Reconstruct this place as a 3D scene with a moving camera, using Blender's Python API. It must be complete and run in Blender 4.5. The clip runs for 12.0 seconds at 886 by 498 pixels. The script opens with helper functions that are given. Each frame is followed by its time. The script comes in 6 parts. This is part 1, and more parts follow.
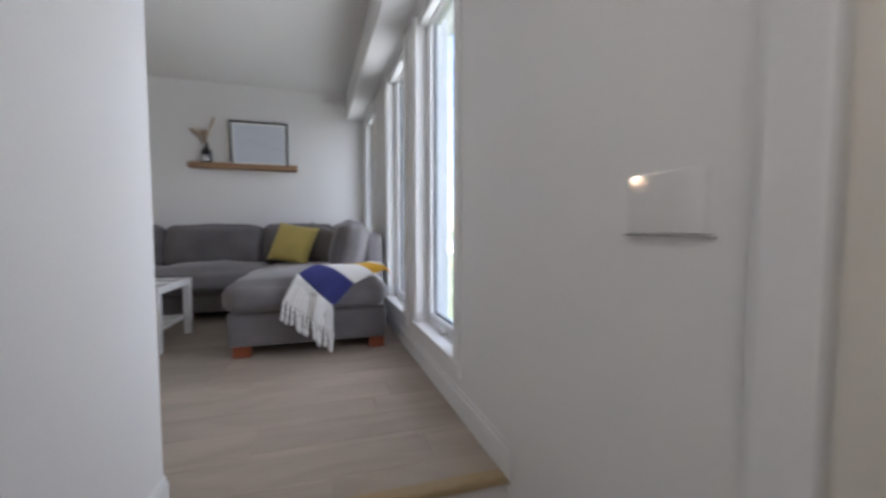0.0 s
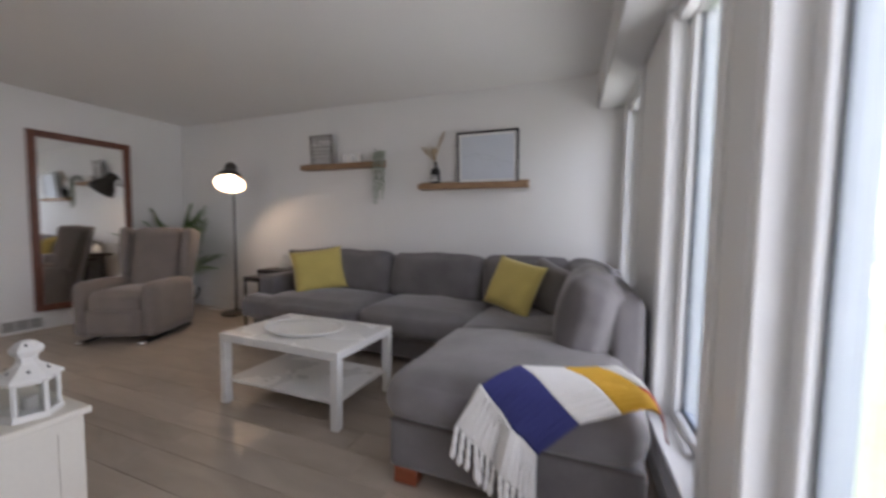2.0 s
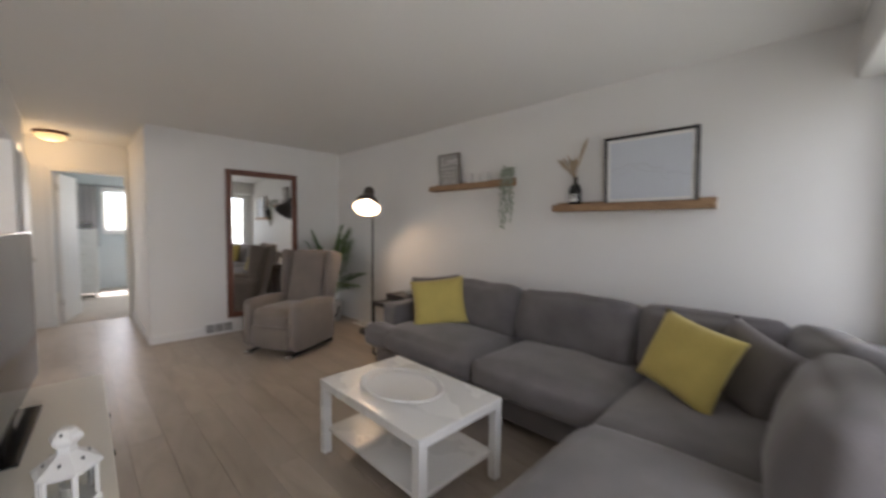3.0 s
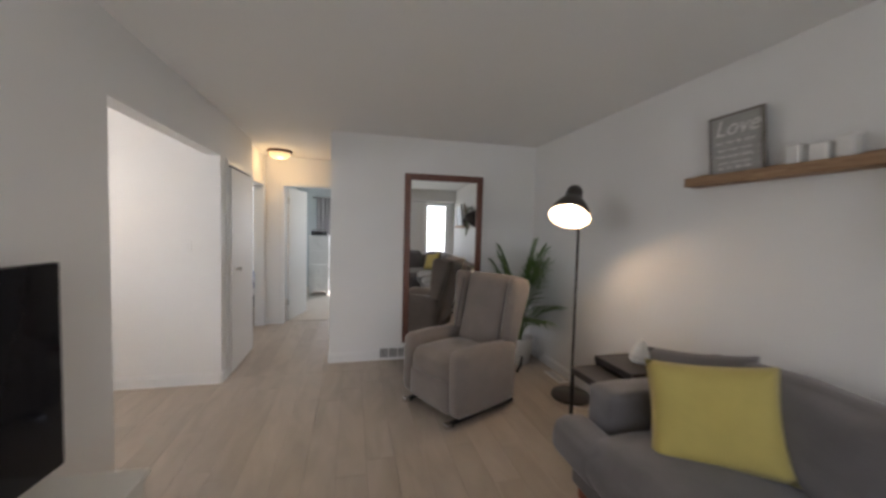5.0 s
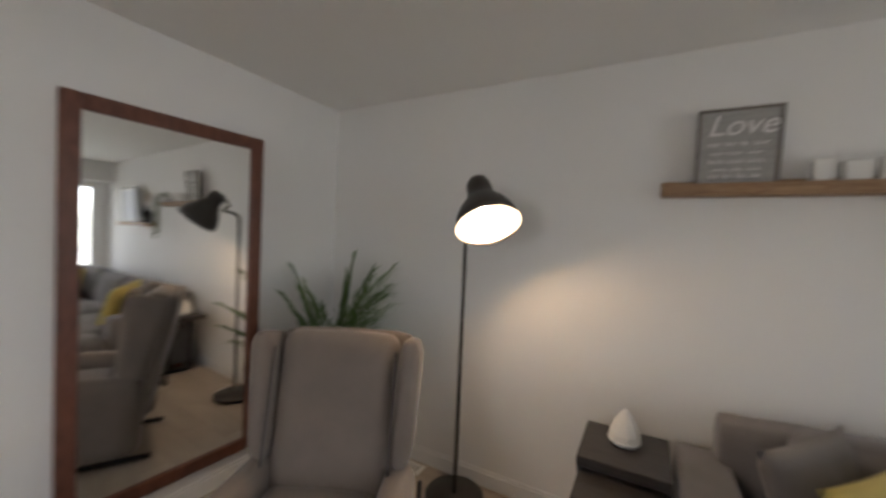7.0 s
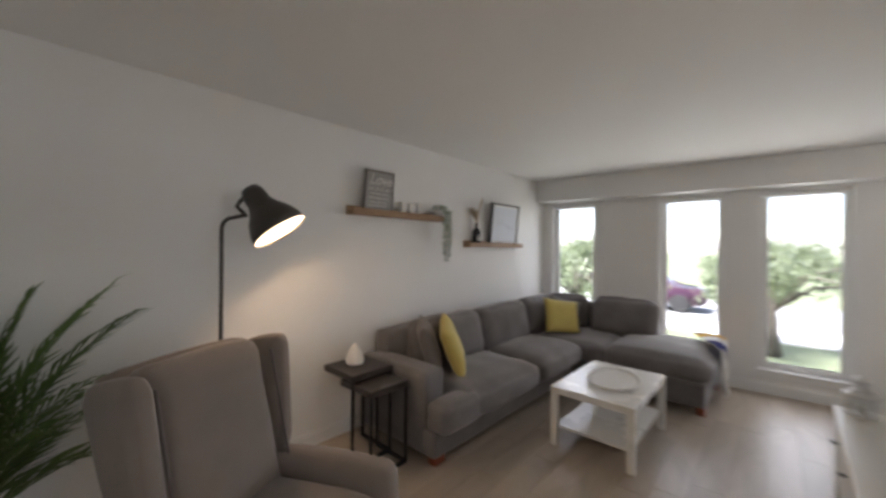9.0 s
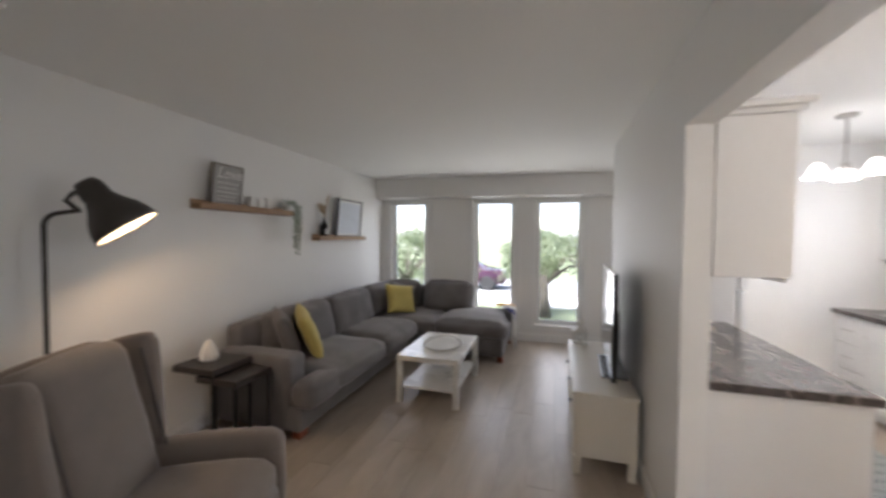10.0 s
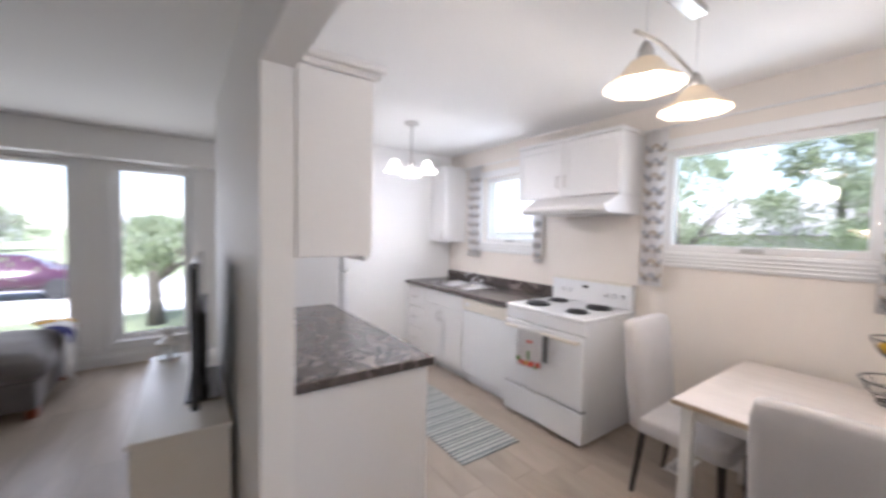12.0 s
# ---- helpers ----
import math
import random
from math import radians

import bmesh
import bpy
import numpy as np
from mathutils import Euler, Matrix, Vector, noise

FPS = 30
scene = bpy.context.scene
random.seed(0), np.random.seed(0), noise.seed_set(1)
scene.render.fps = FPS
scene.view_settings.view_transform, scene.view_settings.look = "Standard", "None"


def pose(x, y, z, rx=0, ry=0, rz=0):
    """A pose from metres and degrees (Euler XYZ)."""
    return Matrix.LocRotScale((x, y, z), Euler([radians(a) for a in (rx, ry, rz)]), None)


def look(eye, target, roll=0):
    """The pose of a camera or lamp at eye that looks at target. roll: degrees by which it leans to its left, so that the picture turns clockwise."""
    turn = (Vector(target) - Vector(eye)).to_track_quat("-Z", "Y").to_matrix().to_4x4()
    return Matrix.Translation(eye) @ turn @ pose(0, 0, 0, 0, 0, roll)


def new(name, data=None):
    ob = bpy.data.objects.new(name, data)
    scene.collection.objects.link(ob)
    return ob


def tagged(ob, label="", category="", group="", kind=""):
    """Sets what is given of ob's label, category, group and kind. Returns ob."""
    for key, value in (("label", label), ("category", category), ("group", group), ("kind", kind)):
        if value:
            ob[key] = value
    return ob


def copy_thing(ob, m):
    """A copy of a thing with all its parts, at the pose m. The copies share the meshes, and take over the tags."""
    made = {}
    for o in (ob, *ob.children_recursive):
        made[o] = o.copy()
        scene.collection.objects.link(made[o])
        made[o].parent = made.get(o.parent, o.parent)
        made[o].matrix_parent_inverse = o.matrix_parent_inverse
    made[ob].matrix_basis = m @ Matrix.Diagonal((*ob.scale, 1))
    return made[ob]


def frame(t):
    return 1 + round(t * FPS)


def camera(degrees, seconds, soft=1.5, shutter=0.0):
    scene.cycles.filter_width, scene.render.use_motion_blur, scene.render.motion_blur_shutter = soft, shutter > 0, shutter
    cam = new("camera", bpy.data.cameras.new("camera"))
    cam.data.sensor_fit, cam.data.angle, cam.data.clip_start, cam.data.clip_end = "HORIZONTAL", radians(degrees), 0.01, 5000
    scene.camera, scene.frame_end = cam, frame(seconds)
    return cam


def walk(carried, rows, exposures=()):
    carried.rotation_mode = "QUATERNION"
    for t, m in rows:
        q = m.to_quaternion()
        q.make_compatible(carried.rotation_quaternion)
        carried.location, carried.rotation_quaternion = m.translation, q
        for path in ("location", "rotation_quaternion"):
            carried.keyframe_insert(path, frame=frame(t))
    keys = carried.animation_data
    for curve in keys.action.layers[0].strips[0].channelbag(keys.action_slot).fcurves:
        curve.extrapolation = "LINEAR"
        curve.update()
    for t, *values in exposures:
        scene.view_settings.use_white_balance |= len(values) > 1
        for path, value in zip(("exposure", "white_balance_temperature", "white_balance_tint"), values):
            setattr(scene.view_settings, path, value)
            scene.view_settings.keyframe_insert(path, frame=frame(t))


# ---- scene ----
cam = camera(100.2, 12.0, soft=2.8, shutter=0.6)
PATH = [
    (0, (0.471, -0.054, 0.837), (1.032, 1.863, 0.731), -0.0),
    (0.5, (0.475, 0.236, 0.831), (0.706, 2.22, 0.737), 0.5),
    (1, (0.503, 0.557, 0.853), (0.474, 2.555, 0.767), 0.8),
    (1.5, (0.538, 0.892, 0.955), (0.217, 2.864, 0.861), 0.9),
    (2, (0.606, 1.172, 1.148), (-0.132, 3.027, 1.023), 0.8),
    (2.5, (0.564, 1.451, 1.231), (-0.536, 3.118, 1.127), 0.9),
    (3, (0.507, 1.766, 1.367), (-0.905, 3.179, 1.254), 0.7),
    (3.5, (0.381, 2.059, 1.457), (-1.294, 3.146, 1.345), 0.7),
    (5.5, (-1.161, 2.653, 1.474), (-3.11, 3.089, 1.369), 1.6),
    (6, (-1.706, 2.683, 1.483), (-3.561, 3.423, 1.383), 2.1),
    (6.5, (-2.151, 2.712, 1.484), (-3.716, 3.955, 1.404), 2.4),
    (7, (-2.593, 2.57, 1.525), (-3.558, 4.321, 1.467), 2.5),
    (7.5, (-2.964, 2.348, 1.448), (-3.178, 4.336, 1.485), 2.2),
    (9.5, (-4.568, 2.062, 1.538), (-2.809, 3.013, 1.5), 0.5),
    (10, (-4.751, 2.003, 1.554), (-2.834, 2.569, 1.493), 0.4),
    (10.5, (-4.787, 1.965, 1.54), (-2.798, 2.161, 1.468), 0.5),
    (11, (-4.697, 1.899, 1.526), (-2.712, 1.678, 1.438), 0.5),
    (11.5, (-4.461, 1.789, 1.505), (-2.58, 1.115, 1.41), 0.6),
    (12, (-4.235, 1.651, 1.492), (-2.601, 0.5, 1.403), 1.2),
]
walk(cam, [(t, look(eye, target, roll)) for t, eye, target, roll in PATH],
     exposures=[(0.0, 2.7, 5750, 16), (0.5, 2.7, 5700, 17), (1.5, 2.73, 5850, 20), (2.5, 2.7, 6150, 19), (3.5, 2.76, 6300, 16), (5.5, 2.76, 6050, 16),
                (7.0, 2.82, 6300, 15), (9.5, 2.75, 6300, 16), (10.5, 2.68, 5950, 16), (11.4, 2.75, 5900, 18), (12.0, 2.74, 5800, 19)])

# ---- world and sun: a bright, hazy overcast day ----
world = bpy.data.worlds.new("sky")
scene.world = world
world.use_nodes = True
_n, _l = world.node_tree.nodes, world.node_tree.links
_n.clear()
_sky = _n.new("ShaderNodeTexSky")
_sky.sky_type = "NISHITA"
_sky.sun_disc = False
_sky.sun_elevation, _sky.sun_rotation = radians(62), radians(-68)
_sky.air_density, _sky.dust_density, _sky.ozone_density = 1.0, 0.6, 1.0
_hs = _n.new("ShaderNodeHueSaturation")
_hs.inputs["Saturation"].default_value = 0.7
_bg = _n.new("ShaderNodeBackground")
_bg.inputs["Strength"].default_value = 0.09
_wo = _n.new("ShaderNodeOutputWorld")
_l.new(_sky.outputs[0], _hs.inputs["Color"])
_l.new(_hs.outputs[0], _bg.inputs[0])
_l.new(_bg.outputs[0], _wo.inputs[0])

sun_data = bpy.data.lights.new("sun", "SUN")
sun_data.energy, sun_data.angle, sun_data.color = 4.5, radians(18), (1.0, 0.97, 0.93)
sun = new("sun", sun_data)
sun.matrix_world = look((-10, 4, 20), (0, 0, 0))


def lamp(name, xyz, watts, colour, radius, target=None, spread=None):
    data = bpy.data.lights.new(name, "SPOT" if spread else "POINT")
    data.energy, data.color, data.shadow_soft_size = watts, colour, radius
    if spread:
        data.spot_size, data.spot_blend = radians(spread), 0.25
    ob = new(name, data)
    ob.matrix_world = look(xyz, target) if target else pose(*xyz)
    return ob


WARM = (1.0, 0.68, 0.40)


def daylight_lamp(at, width, height, watts, colour=(1.0, 0.98, 0.93)):
    """Area lamp standing in for a window's sky light; at puts its back to the pane."""
    data = bpy.data.lights.new("daylight_lamp", "AREA")
    data.shape, data.size, data.size_y = "RECTANGLE", width, height
    data.energy, data.color, data.spread = watts, colour, radians(150)
    ob = new("daylight_lamp", data)
    ob.matrix_world = at
    return ob


# ---- materials ----
def mat(name, colour, rough=0.6, metal=0.0, vary=0.08, scale=6.0, fine=60.0, bump=0.15, depth=0.002,
        rand=0.0, emit=0.0, sheen=0.0, clear=0.0, stretch=(1, 1, 1), trans=0.0, spec=0.5):
    """A surface with colour varied at two scales, fine relief and uneven gloss."""
    m = bpy.data.materials.new(name)
    m.use_nodes = True
    n, l = m.node_tree.nodes, m.node_tree.links
    b = n["Principled BSDF"]
    b.inputs["Base Color"].default_value = (*colour, 1)
    b.inputs["Roughness"].default_value = rough
    b.inputs["Metallic"].default_value = metal
    b.inputs["Specular IOR Level"].default_value = spec
    b.inputs["Sheen Weight"].default_value = sheen
    b.inputs["Coat Weight"].default_value = clear
    b.inputs["Transmission Weight"].default_value = trans
    if emit:
        b.inputs["Emission Color"].default_value = (*colour, 1)
        b.inputs["Emission Strength"].default_value = emit
    tc = n.new("ShaderNodeTexCoord")
    mp = n.new("ShaderNodeMapping")
    mp.inputs["Scale"].default_value = stretch
    l.new(tc.outputs["Object"], mp.inputs[0])
    big, small = n.new("ShaderNodeTexNoise"), n.new("ShaderNodeTexNoise")
    for t, s, d in ((big, scale, 4), (small, fine, 3)):
        t.inputs["Scale"].default_value, t.inputs["Detail"].default_value = s, d
        l.new(mp.outputs[0], t.inputs["Vector"])
    add = n.new("ShaderNodeMath")
    add.operation = "ADD"
    l.new(big.outputs[0], add.inputs[0])
    l.new(small.outputs[0], add.inputs[1])
    rng = n.new("ShaderNodeMapRange")
    rng.inputs["From Min"].default_value, rng.inputs["From Max"].default_value = 0.6, 1.4
    rng.inputs["To Min"].default_value, rng.inputs["To Max"].default_value = 1 - vary, 1 + vary
    l.new(add.outputs[0], rng.inputs["Value"])
    last = rng.outputs[0]
    if rand:
        info = n.new("ShaderNodeObjectInfo")
        r2 = n.new("ShaderNodeMapRange")
        r2.inputs["To Min"].default_value, r2.inputs["To Max"].default_value = 1 - rand, 1 + rand
        l.new(info.outputs["Random"], r2.inputs["Value"])
        mul = n.new("ShaderNodeMath")
        mul.operation = "MULTIPLY"
        l.new(last, mul.inputs[0])
        l.new(r2.outputs[0], mul.inputs[1])
        last = mul.outputs[0]
        off = n.new("ShaderNodeVectorMath")
        off.operation = "SCALE"
        off.inputs[0].default_value = (37.0, 11.0, 23.0)
        l.new(info.outputs["Random"], off.inputs["Scale"])
        l.new(off.outputs[0], mp.inputs["Location"])
    mix = n.new("ShaderNodeVectorMath")
    mix.operation = "SCALE"
    mix.inputs[0].default_value = colour
    l.new(last, mix.inputs["Scale"])
    l.new(mix.outputs[0], b.inputs["Base Color"])
    rr = n.new("ShaderNodeMapRange")
    rr.inputs["To Min"].default_value, rr.inputs["To Max"].default_value = max(rough - 0.08, 0.02), min(rough + 0.08, 1)
    l.new(big.outputs[0], rr.inputs["Value"])
    l.new(rr.outputs[0], b.inputs["Roughness"])
    if bump:
        bp = n.new("ShaderNodeBump")
        bp.inputs["Strength"].default_value, bp.inputs["Distance"].default_value = bump, depth
        l.new(small.outputs[0], bp.inputs["Height"])
        l.new(bp.outputs[0], b.inputs["Normal"])
    return m


def ramp_mat(name, stops, scale, rough, bump=0.1, stretch=(1, 1, 1), distort=1.0, detail=6.0, rand=False, kind="NOISE", vary_each=0.0):
    """A surface whose colour runs through stops along a noise or wave."""
    m = bpy.data.materials.new(name)
    m.use_nodes = True
    n, l = m.node_tree.nodes, m.node_tree.links
    b = n["Principled BSDF"]
    b.inputs["Roughness"].default_value = rough
    tc, mp = n.new("ShaderNodeTexCoord"), n.new("ShaderNodeMapping")
    mp.inputs["Scale"].default_value = stretch
    l.new(tc.outputs["Object"], mp.inputs[0])
    t = n.new("ShaderNodeTexNoise") if kind == "NOISE" else n.new("ShaderNodeTexWave")
    t.inputs["Scale"].default_value, t.inputs["Detail"].default_value, t.inputs["Distortion"].default_value = scale, detail, distort
    l.new(mp.outputs[0], t.inputs["Vector"])
    r = n.new("ShaderNodeValToRGB")
    e = r.color_ramp.elements
    while len(e) < len(stops):
        e.new(0.5)
    for q, (p, c) in zip(e, stops):
        q.position, q.color = p, (*c, 1)
    l.new(t.outputs["Color" if kind != "NOISE" else 0], r.inputs[0])
    out = r.outputs[0]
    if rand:
        info = n.new("ShaderNodeObjectInfo")
        off = n.new("ShaderNodeVectorMath")
        off.operation = "SCALE"
        off.inputs[0].default_value = (37.0, 11.0, 23.0)
        l.new(info.outputs["Random"], off.inputs["Scale"])
        l.new(off.outputs[0], mp.inputs["Location"])
        r2 = n.new("ShaderNodeMapRange")
        r2.inputs["To Min"].default_value, r2.inputs["To Max"].default_value = 1 - vary_each, 1 + vary_each
        l.new(info.outputs["Random"], r2.inputs["Value"])
        sc = n.new("ShaderNodeVectorMath")
        sc.operation = "SCALE"
        l.new(out, sc.inputs[0])
        l.new(r2.outputs[0], sc.inputs["Scale"])
        out = sc.outputs[0]
    l.new(out, b.inputs["Base Color"])
    bp = n.new("ShaderNodeBump")
    bp.inputs["Strength"].default_value, bp.inputs["Distance"].default_value = bump, 0.002
    l.new(t.outputs[0] if kind == "NOISE" else t.outputs["Fac"], bp.inputs["Height"])
    l.new(bp.outputs[0], b.inputs["Normal"])
    return m


def glass_mat(name, colour=(1, 1, 1), rough=0.0):
    m = bpy.data.materials.new(name)
    m.use_nodes = True
    b = m.node_tree.nodes["Principled BSDF"]
    b.inputs["Base Color"].default_value = (*colour, 1)
    b.inputs["Transmission Weight"].default_value, b.inputs["Roughness"].default_value = 1.0, rough
    b.inputs["IOR"].default_value = 1.45
    return m


WALL = mat("wall_paint", (0.83, 0.825, 0.81), 0.62, vary=0.025, scale=1.5, fine=180, bump=0.12, depth=0.001)
CEIL = mat("ceiling_paint", (0.90, 0.89, 0.865), 0.75, vary=0.02, scale=1.2, fine=120, bump=0.2, depth=0.002)
TRIM = mat("trim_paint", (0.82, 0.82, 0.81), 0.35, vary=0.02, scale=3, fine=90, bump=0.05)
DOOR = mat("door_paint", (0.80, 0.79, 0.77), 0.6, vary=0.025, scale=2, fine=90, bump=0.06)
KWALL = mat("cream_kitchen_paint", (0.80, 0.745, 0.68), 0.6, vary=0.03, scale=1.5, fine=180, bump=0.12, depth=0.001)
BLUEWALL = mat("blue_wall_paint", (0.52, 0.57, 0.585), 0.65, vary=0.03, scale=1.5, fine=150, bump=0.1)
CARPET = mat("beige_carpet", (0.50, 0.45, 0.39), 0.95, vary=0.12, scale=5, fine=260, bump=0.5, depth=0.004)
PLANK = ramp_mat("vinyl_plank", [(0.25, (0.35, 0.295, 0.236)), (0.5, (0.412, 0.35, 0.284)), (0.75, (0.468, 0.40, 0.33))],
                 1.6, 0.38, 0.03, (1.0, 3.2, 3.2), 1.2, 7.0, True, vary_each=0.06)
JOINT = mat("joint", (0.20, 0.17, 0.14), 0.8)
SOFA = mat("grey_sofa_fabric", (0.155, 0.144, 0.146), 0.92, vary=0.36, scale=4.5, fine=420, bump=0.45, depth=0.002, sheen=0.35)
CHAIR = mat("taupe_fabric", (0.215, 0.18, 0.158), 0.92, vary=0.15, scale=7, fine=420, bump=0.45, depth=0.002, sheen=0.3)
PIPING = mat("dark_piping", (0.12, 0.105, 0.1), 0.9)
YELLOW = mat("yellow_pillow", (0.56, 0.455, 0.13), 0.85, vary=0.10, scale=9, fine=300, bump=0.5, depth=0.003, sheen=0.2)
GREYPIL = mat("grey_pillow", (0.17, 0.155, 0.15), 0.9, vary=0.10, scale=8, fine=300, bump=0.4, sheen=0.2)
FOOTWOOD = mat("red_brown_wood", (0.22, 0.055, 0.022), 0.35, vary=0.2, scale=8, fine=60, stretch=(1, 1, 6))
WHITELAC = mat("white_lacquer", (0.80, 0.79, 0.76), 0.28, vary=0.015, scale=3, fine=60, bump=0.03)
CREAM = mat("cream_white", (0.74, 0.70, 0.62), 0.4, vary=0.03, scale=3, fine=80, bump=0.05)
OAK = ramp_mat("oak_shelf", [(0.3, (0.23, 0.13, 0.07)), (0.55, (0.35, 0.215, 0.115)), (0.75, (0.43, 0.28, 0.16))], 5, 0.55, 0.15, (1, 9, 9), 1.5)
WALNUT = ramp_mat("mirror_wood", [(0.3, (0.095, 0.033, 0.02)), (0.7, (0.19, 0.072, 0.043))], 8, 0.4, 0.12, (3, 3, 1), 1.5)
DARKWOOD = ramp_mat("black_brown", [(0.3, (0.025, 0.02, 0.018)), (0.7, (0.05, 0.042, 0.038))], 7, 0.42, 0.08, (1, 8, 8), 1)
BLACKMET = mat("black_metal", (0.02, 0.02, 0.021), 0.42, 0.4, vary=0.1)
LAMPMET = mat("lamp_dark_grey", (0.06, 0.053, 0.047), 0.45, 0.2, vary=0.08)
CHROME = mat("chrome", (0.75, 0.75, 0.76), 0.18, 1.0, vary=0.03, bump=0.02)
NICKEL = mat("brushed_nickel", (0.55, 0.53, 0.5), 0.3, 1.0, vary=0.05, stretch=(1, 1, 8))
STEEL = mat("sink_steel", (0.6, 0.6, 0.6), 0.25, 1.0, vary=0.05)
ENAMEL = mat("white_enamel", (0.82, 0.83, 0.84), 0.18, vary=0.015, scale=3, bump=0.02)
CABINET = mat("white_cabinet", (0.80, 0.79, 0.78), 0.4, vary=0.02, scale=2, fine=80, bump=0.04)
COUNTER = ramp_mat("dark_laminate", [(0.30, (0.05, 0.042, 0.04)), (0.45, (0.11, 0.092, 0.085)), (0.52, (0.055, 0.046, 0.043)), (0.57, (0.25, 0.215, 0.195)), (0.63, (0.06, 0.05, 0.046))],
                   4, 0.22, 0.03, (1, 1, 1), 2.2, 8)
BLACKGLOSS = mat("black_gloss", (0.012, 0.012, 0.013), 0.12, vary=0.05, bump=0.0)
SCREEN = mat("tv_screen", (0.012, 0.012, 0.014), 0.07, vary=0.03, bump=0.0, spec=0.25)
LEAF = mat("palm_leaf", (0.10, 0.165, 0.045), 0.5, vary=0.25, scale=10, fine=80, rand=0.25)
VINE = mat("vine_leaf", (0.30, 0.345, 0.27), 0.6, vary=0.25, scale=20, fine=80)
POT = mat("white_pot", (0.7, 0.69, 0.66), 0.5)
CERAMIC = mat("white_ceramic", (0.80, 0.79, 0.76), 0.3, vary=0.02, bump=0.02)
PAMPAS = mat("dry_pampas", (0.42, 0.33, 0.23), 0.9, vary=0.2, scale=20)
PAPER = mat("picture_paper", (0.62, 0.66, 0.72), 0.5, vary=0.02, scale=2, fine=40, bump=0.02)
INK = mat("faint_ink", (0.40, 0.43, 0.47), 0.6)
SIGNRIM = mat("sign_frame", (0.16, 0.14, 0.12), 0.7, vary=0.2, scale=8, fine=60)
SIGN = mat("grey_sign", (0.38, 0.37, 0.355), 0.7, vary=0.2, scale=8, fine=60, stretch=(1, 1, 6))
CHALK = mat("white_script", (0.78, 0.77, 0.75), 0.7)
TWHITE = mat("throw_white", (0.78, 0.77, 0.75), 0.9, vary=0.06, scale=12, fine=240, bump=0.8, depth=0.004)
TBLUE = mat("throw_blue", (0.035, 0.04, 0.17), 0.9, vary=0.12, scale=12, fine=240, bump=0.8, depth=0.004)
TYELLOW = mat("throw_yellow", (0.66, 0.38, 0.03), 0.9, vary=0.08, scale=12, fine=240, bump=0.8, depth=0.004)
TRED = mat("throw_red", (0.48, 0.08, 0.04), 0.9, vary=0.08, scale=12, fine=240, bump=0.8, depth=0.004)
GLAZE = mat("picture_glazing", (0.80, 0.79, 0.77), 0.04, vary=0.02, bump=0.0, spec=0.8)
GLASS = glass_mat("window_glass", (0.90, 0.91, 0.91))
LGLASS = glass_mat("lantern_glass", (0.95, 0.97, 0.97), 0.03)
MIRROR = mat("mirror_silver", (0.9, 0.91, 0.9), 0.01, 1.0, vary=0.0, bump=0.0)
MIRROR.node_tree.nodes["Principled BSDF"].inputs["Roughness"].default_value = 0.0
for _k in list(MIRROR.node_tree.links):
    if _k.to_socket.name == "Roughness":
        MIRROR.node_tree.links.remove(_k)
MIRROR.node_tree.nodes["Principled BSDF"].inputs["Roughness"].default_value = 0.005
BULB = mat("lit_bulb", (1.0, 0.86, 0.66), 0.4, emit=4, vary=0.0, bump=0.0)
# lamplight on the lining is put in as emission; the spot misses it
SHADEIN = mat("lit_shade_lining", (1.0, 0.84, 0.62), 0.5, emit=0.36, vary=0.0, bump=0.0)
FROST = mat("lit_frosted_glass", (1.0, 0.72, 0.34), 0.4, emit=0.136, vary=0.04, scale=12, bump=0.05)
FROSTP = mat("lit_cream_glass", (0.82, 0.68, 0.48), 0.4, emit=0.035, vary=0.04, scale=12, bump=0.05)
FROSTW = mat("lit_white_glass", (1.0, 0.95, 0.88), 0.4, emit=0.64, vary=0.02, bump=0.03)
VENT = mat("grey_vent", (0.45, 0.45, 0.44), 0.5)
# own colour of bead and pot holder; elsewhere drawn shade in gaps and holes
VENTDARK = mat("dark_part_and_gap_shade", (0.10, 0.10, 0.10), 0.7)
SEATFAB = mat("dining_grey_fabric", (0.56, 0.54, 0.53), 0.9, vary=0.06, scale=8, fine=350, bump=0.35, sheen=0.2)
TABLETOP = ramp_mat("pale_tabletop", [(0.3, (0.68, 0.615, 0.565)), (0.7, (0.77, 0.715, 0.67))], 4, 0.35, 0.05, (1, 8, 8), 1.2)
RUGB = mat("rug_blue_grey", (0.235, 0.265, 0.265), 0.95, vary=0.12, scale=20, fine=300, bump=0.6, depth=0.004)
RUGW = mat("rug_pale", (0.58, 0.60, 0.58), 0.95, vary=0.1, scale=20, fine=300, bump=0.6, depth=0.004)
CURTAIN = mat("white_curtain", (0.84, 0.83, 0.82), 0.9, vary=0.04, scale=10, fine=250, bump=0.3)
_n, _l = CURTAIN.node_tree.nodes, CURTAIN.node_tree.links
_t, _m = _n.new("ShaderNodeBsdfTranslucent"), _n.new("ShaderNodeMixShader")
_t.inputs[0].default_value = (0.75, 0.74, 0.73, 1)
_m.inputs[0].default_value = 0.12
_l.new(_n["Principled BSDF"].outputs[0], _m.inputs[1])
_l.new(_t.outputs[0], _m.inputs[2])
_l.new(_m.outputs[0], _n["Material Output"].inputs[0])
MOTIF = mat("curtain_motif", (0.34, 0.35, 0.39), 0.9, vary=0.1, scale=10, fine=250)
MOTIF2 = mat("curtain_motif_tan", (0.42, 0.34, 0.25), 0.9, vary=0.1, scale=10, fine=250)
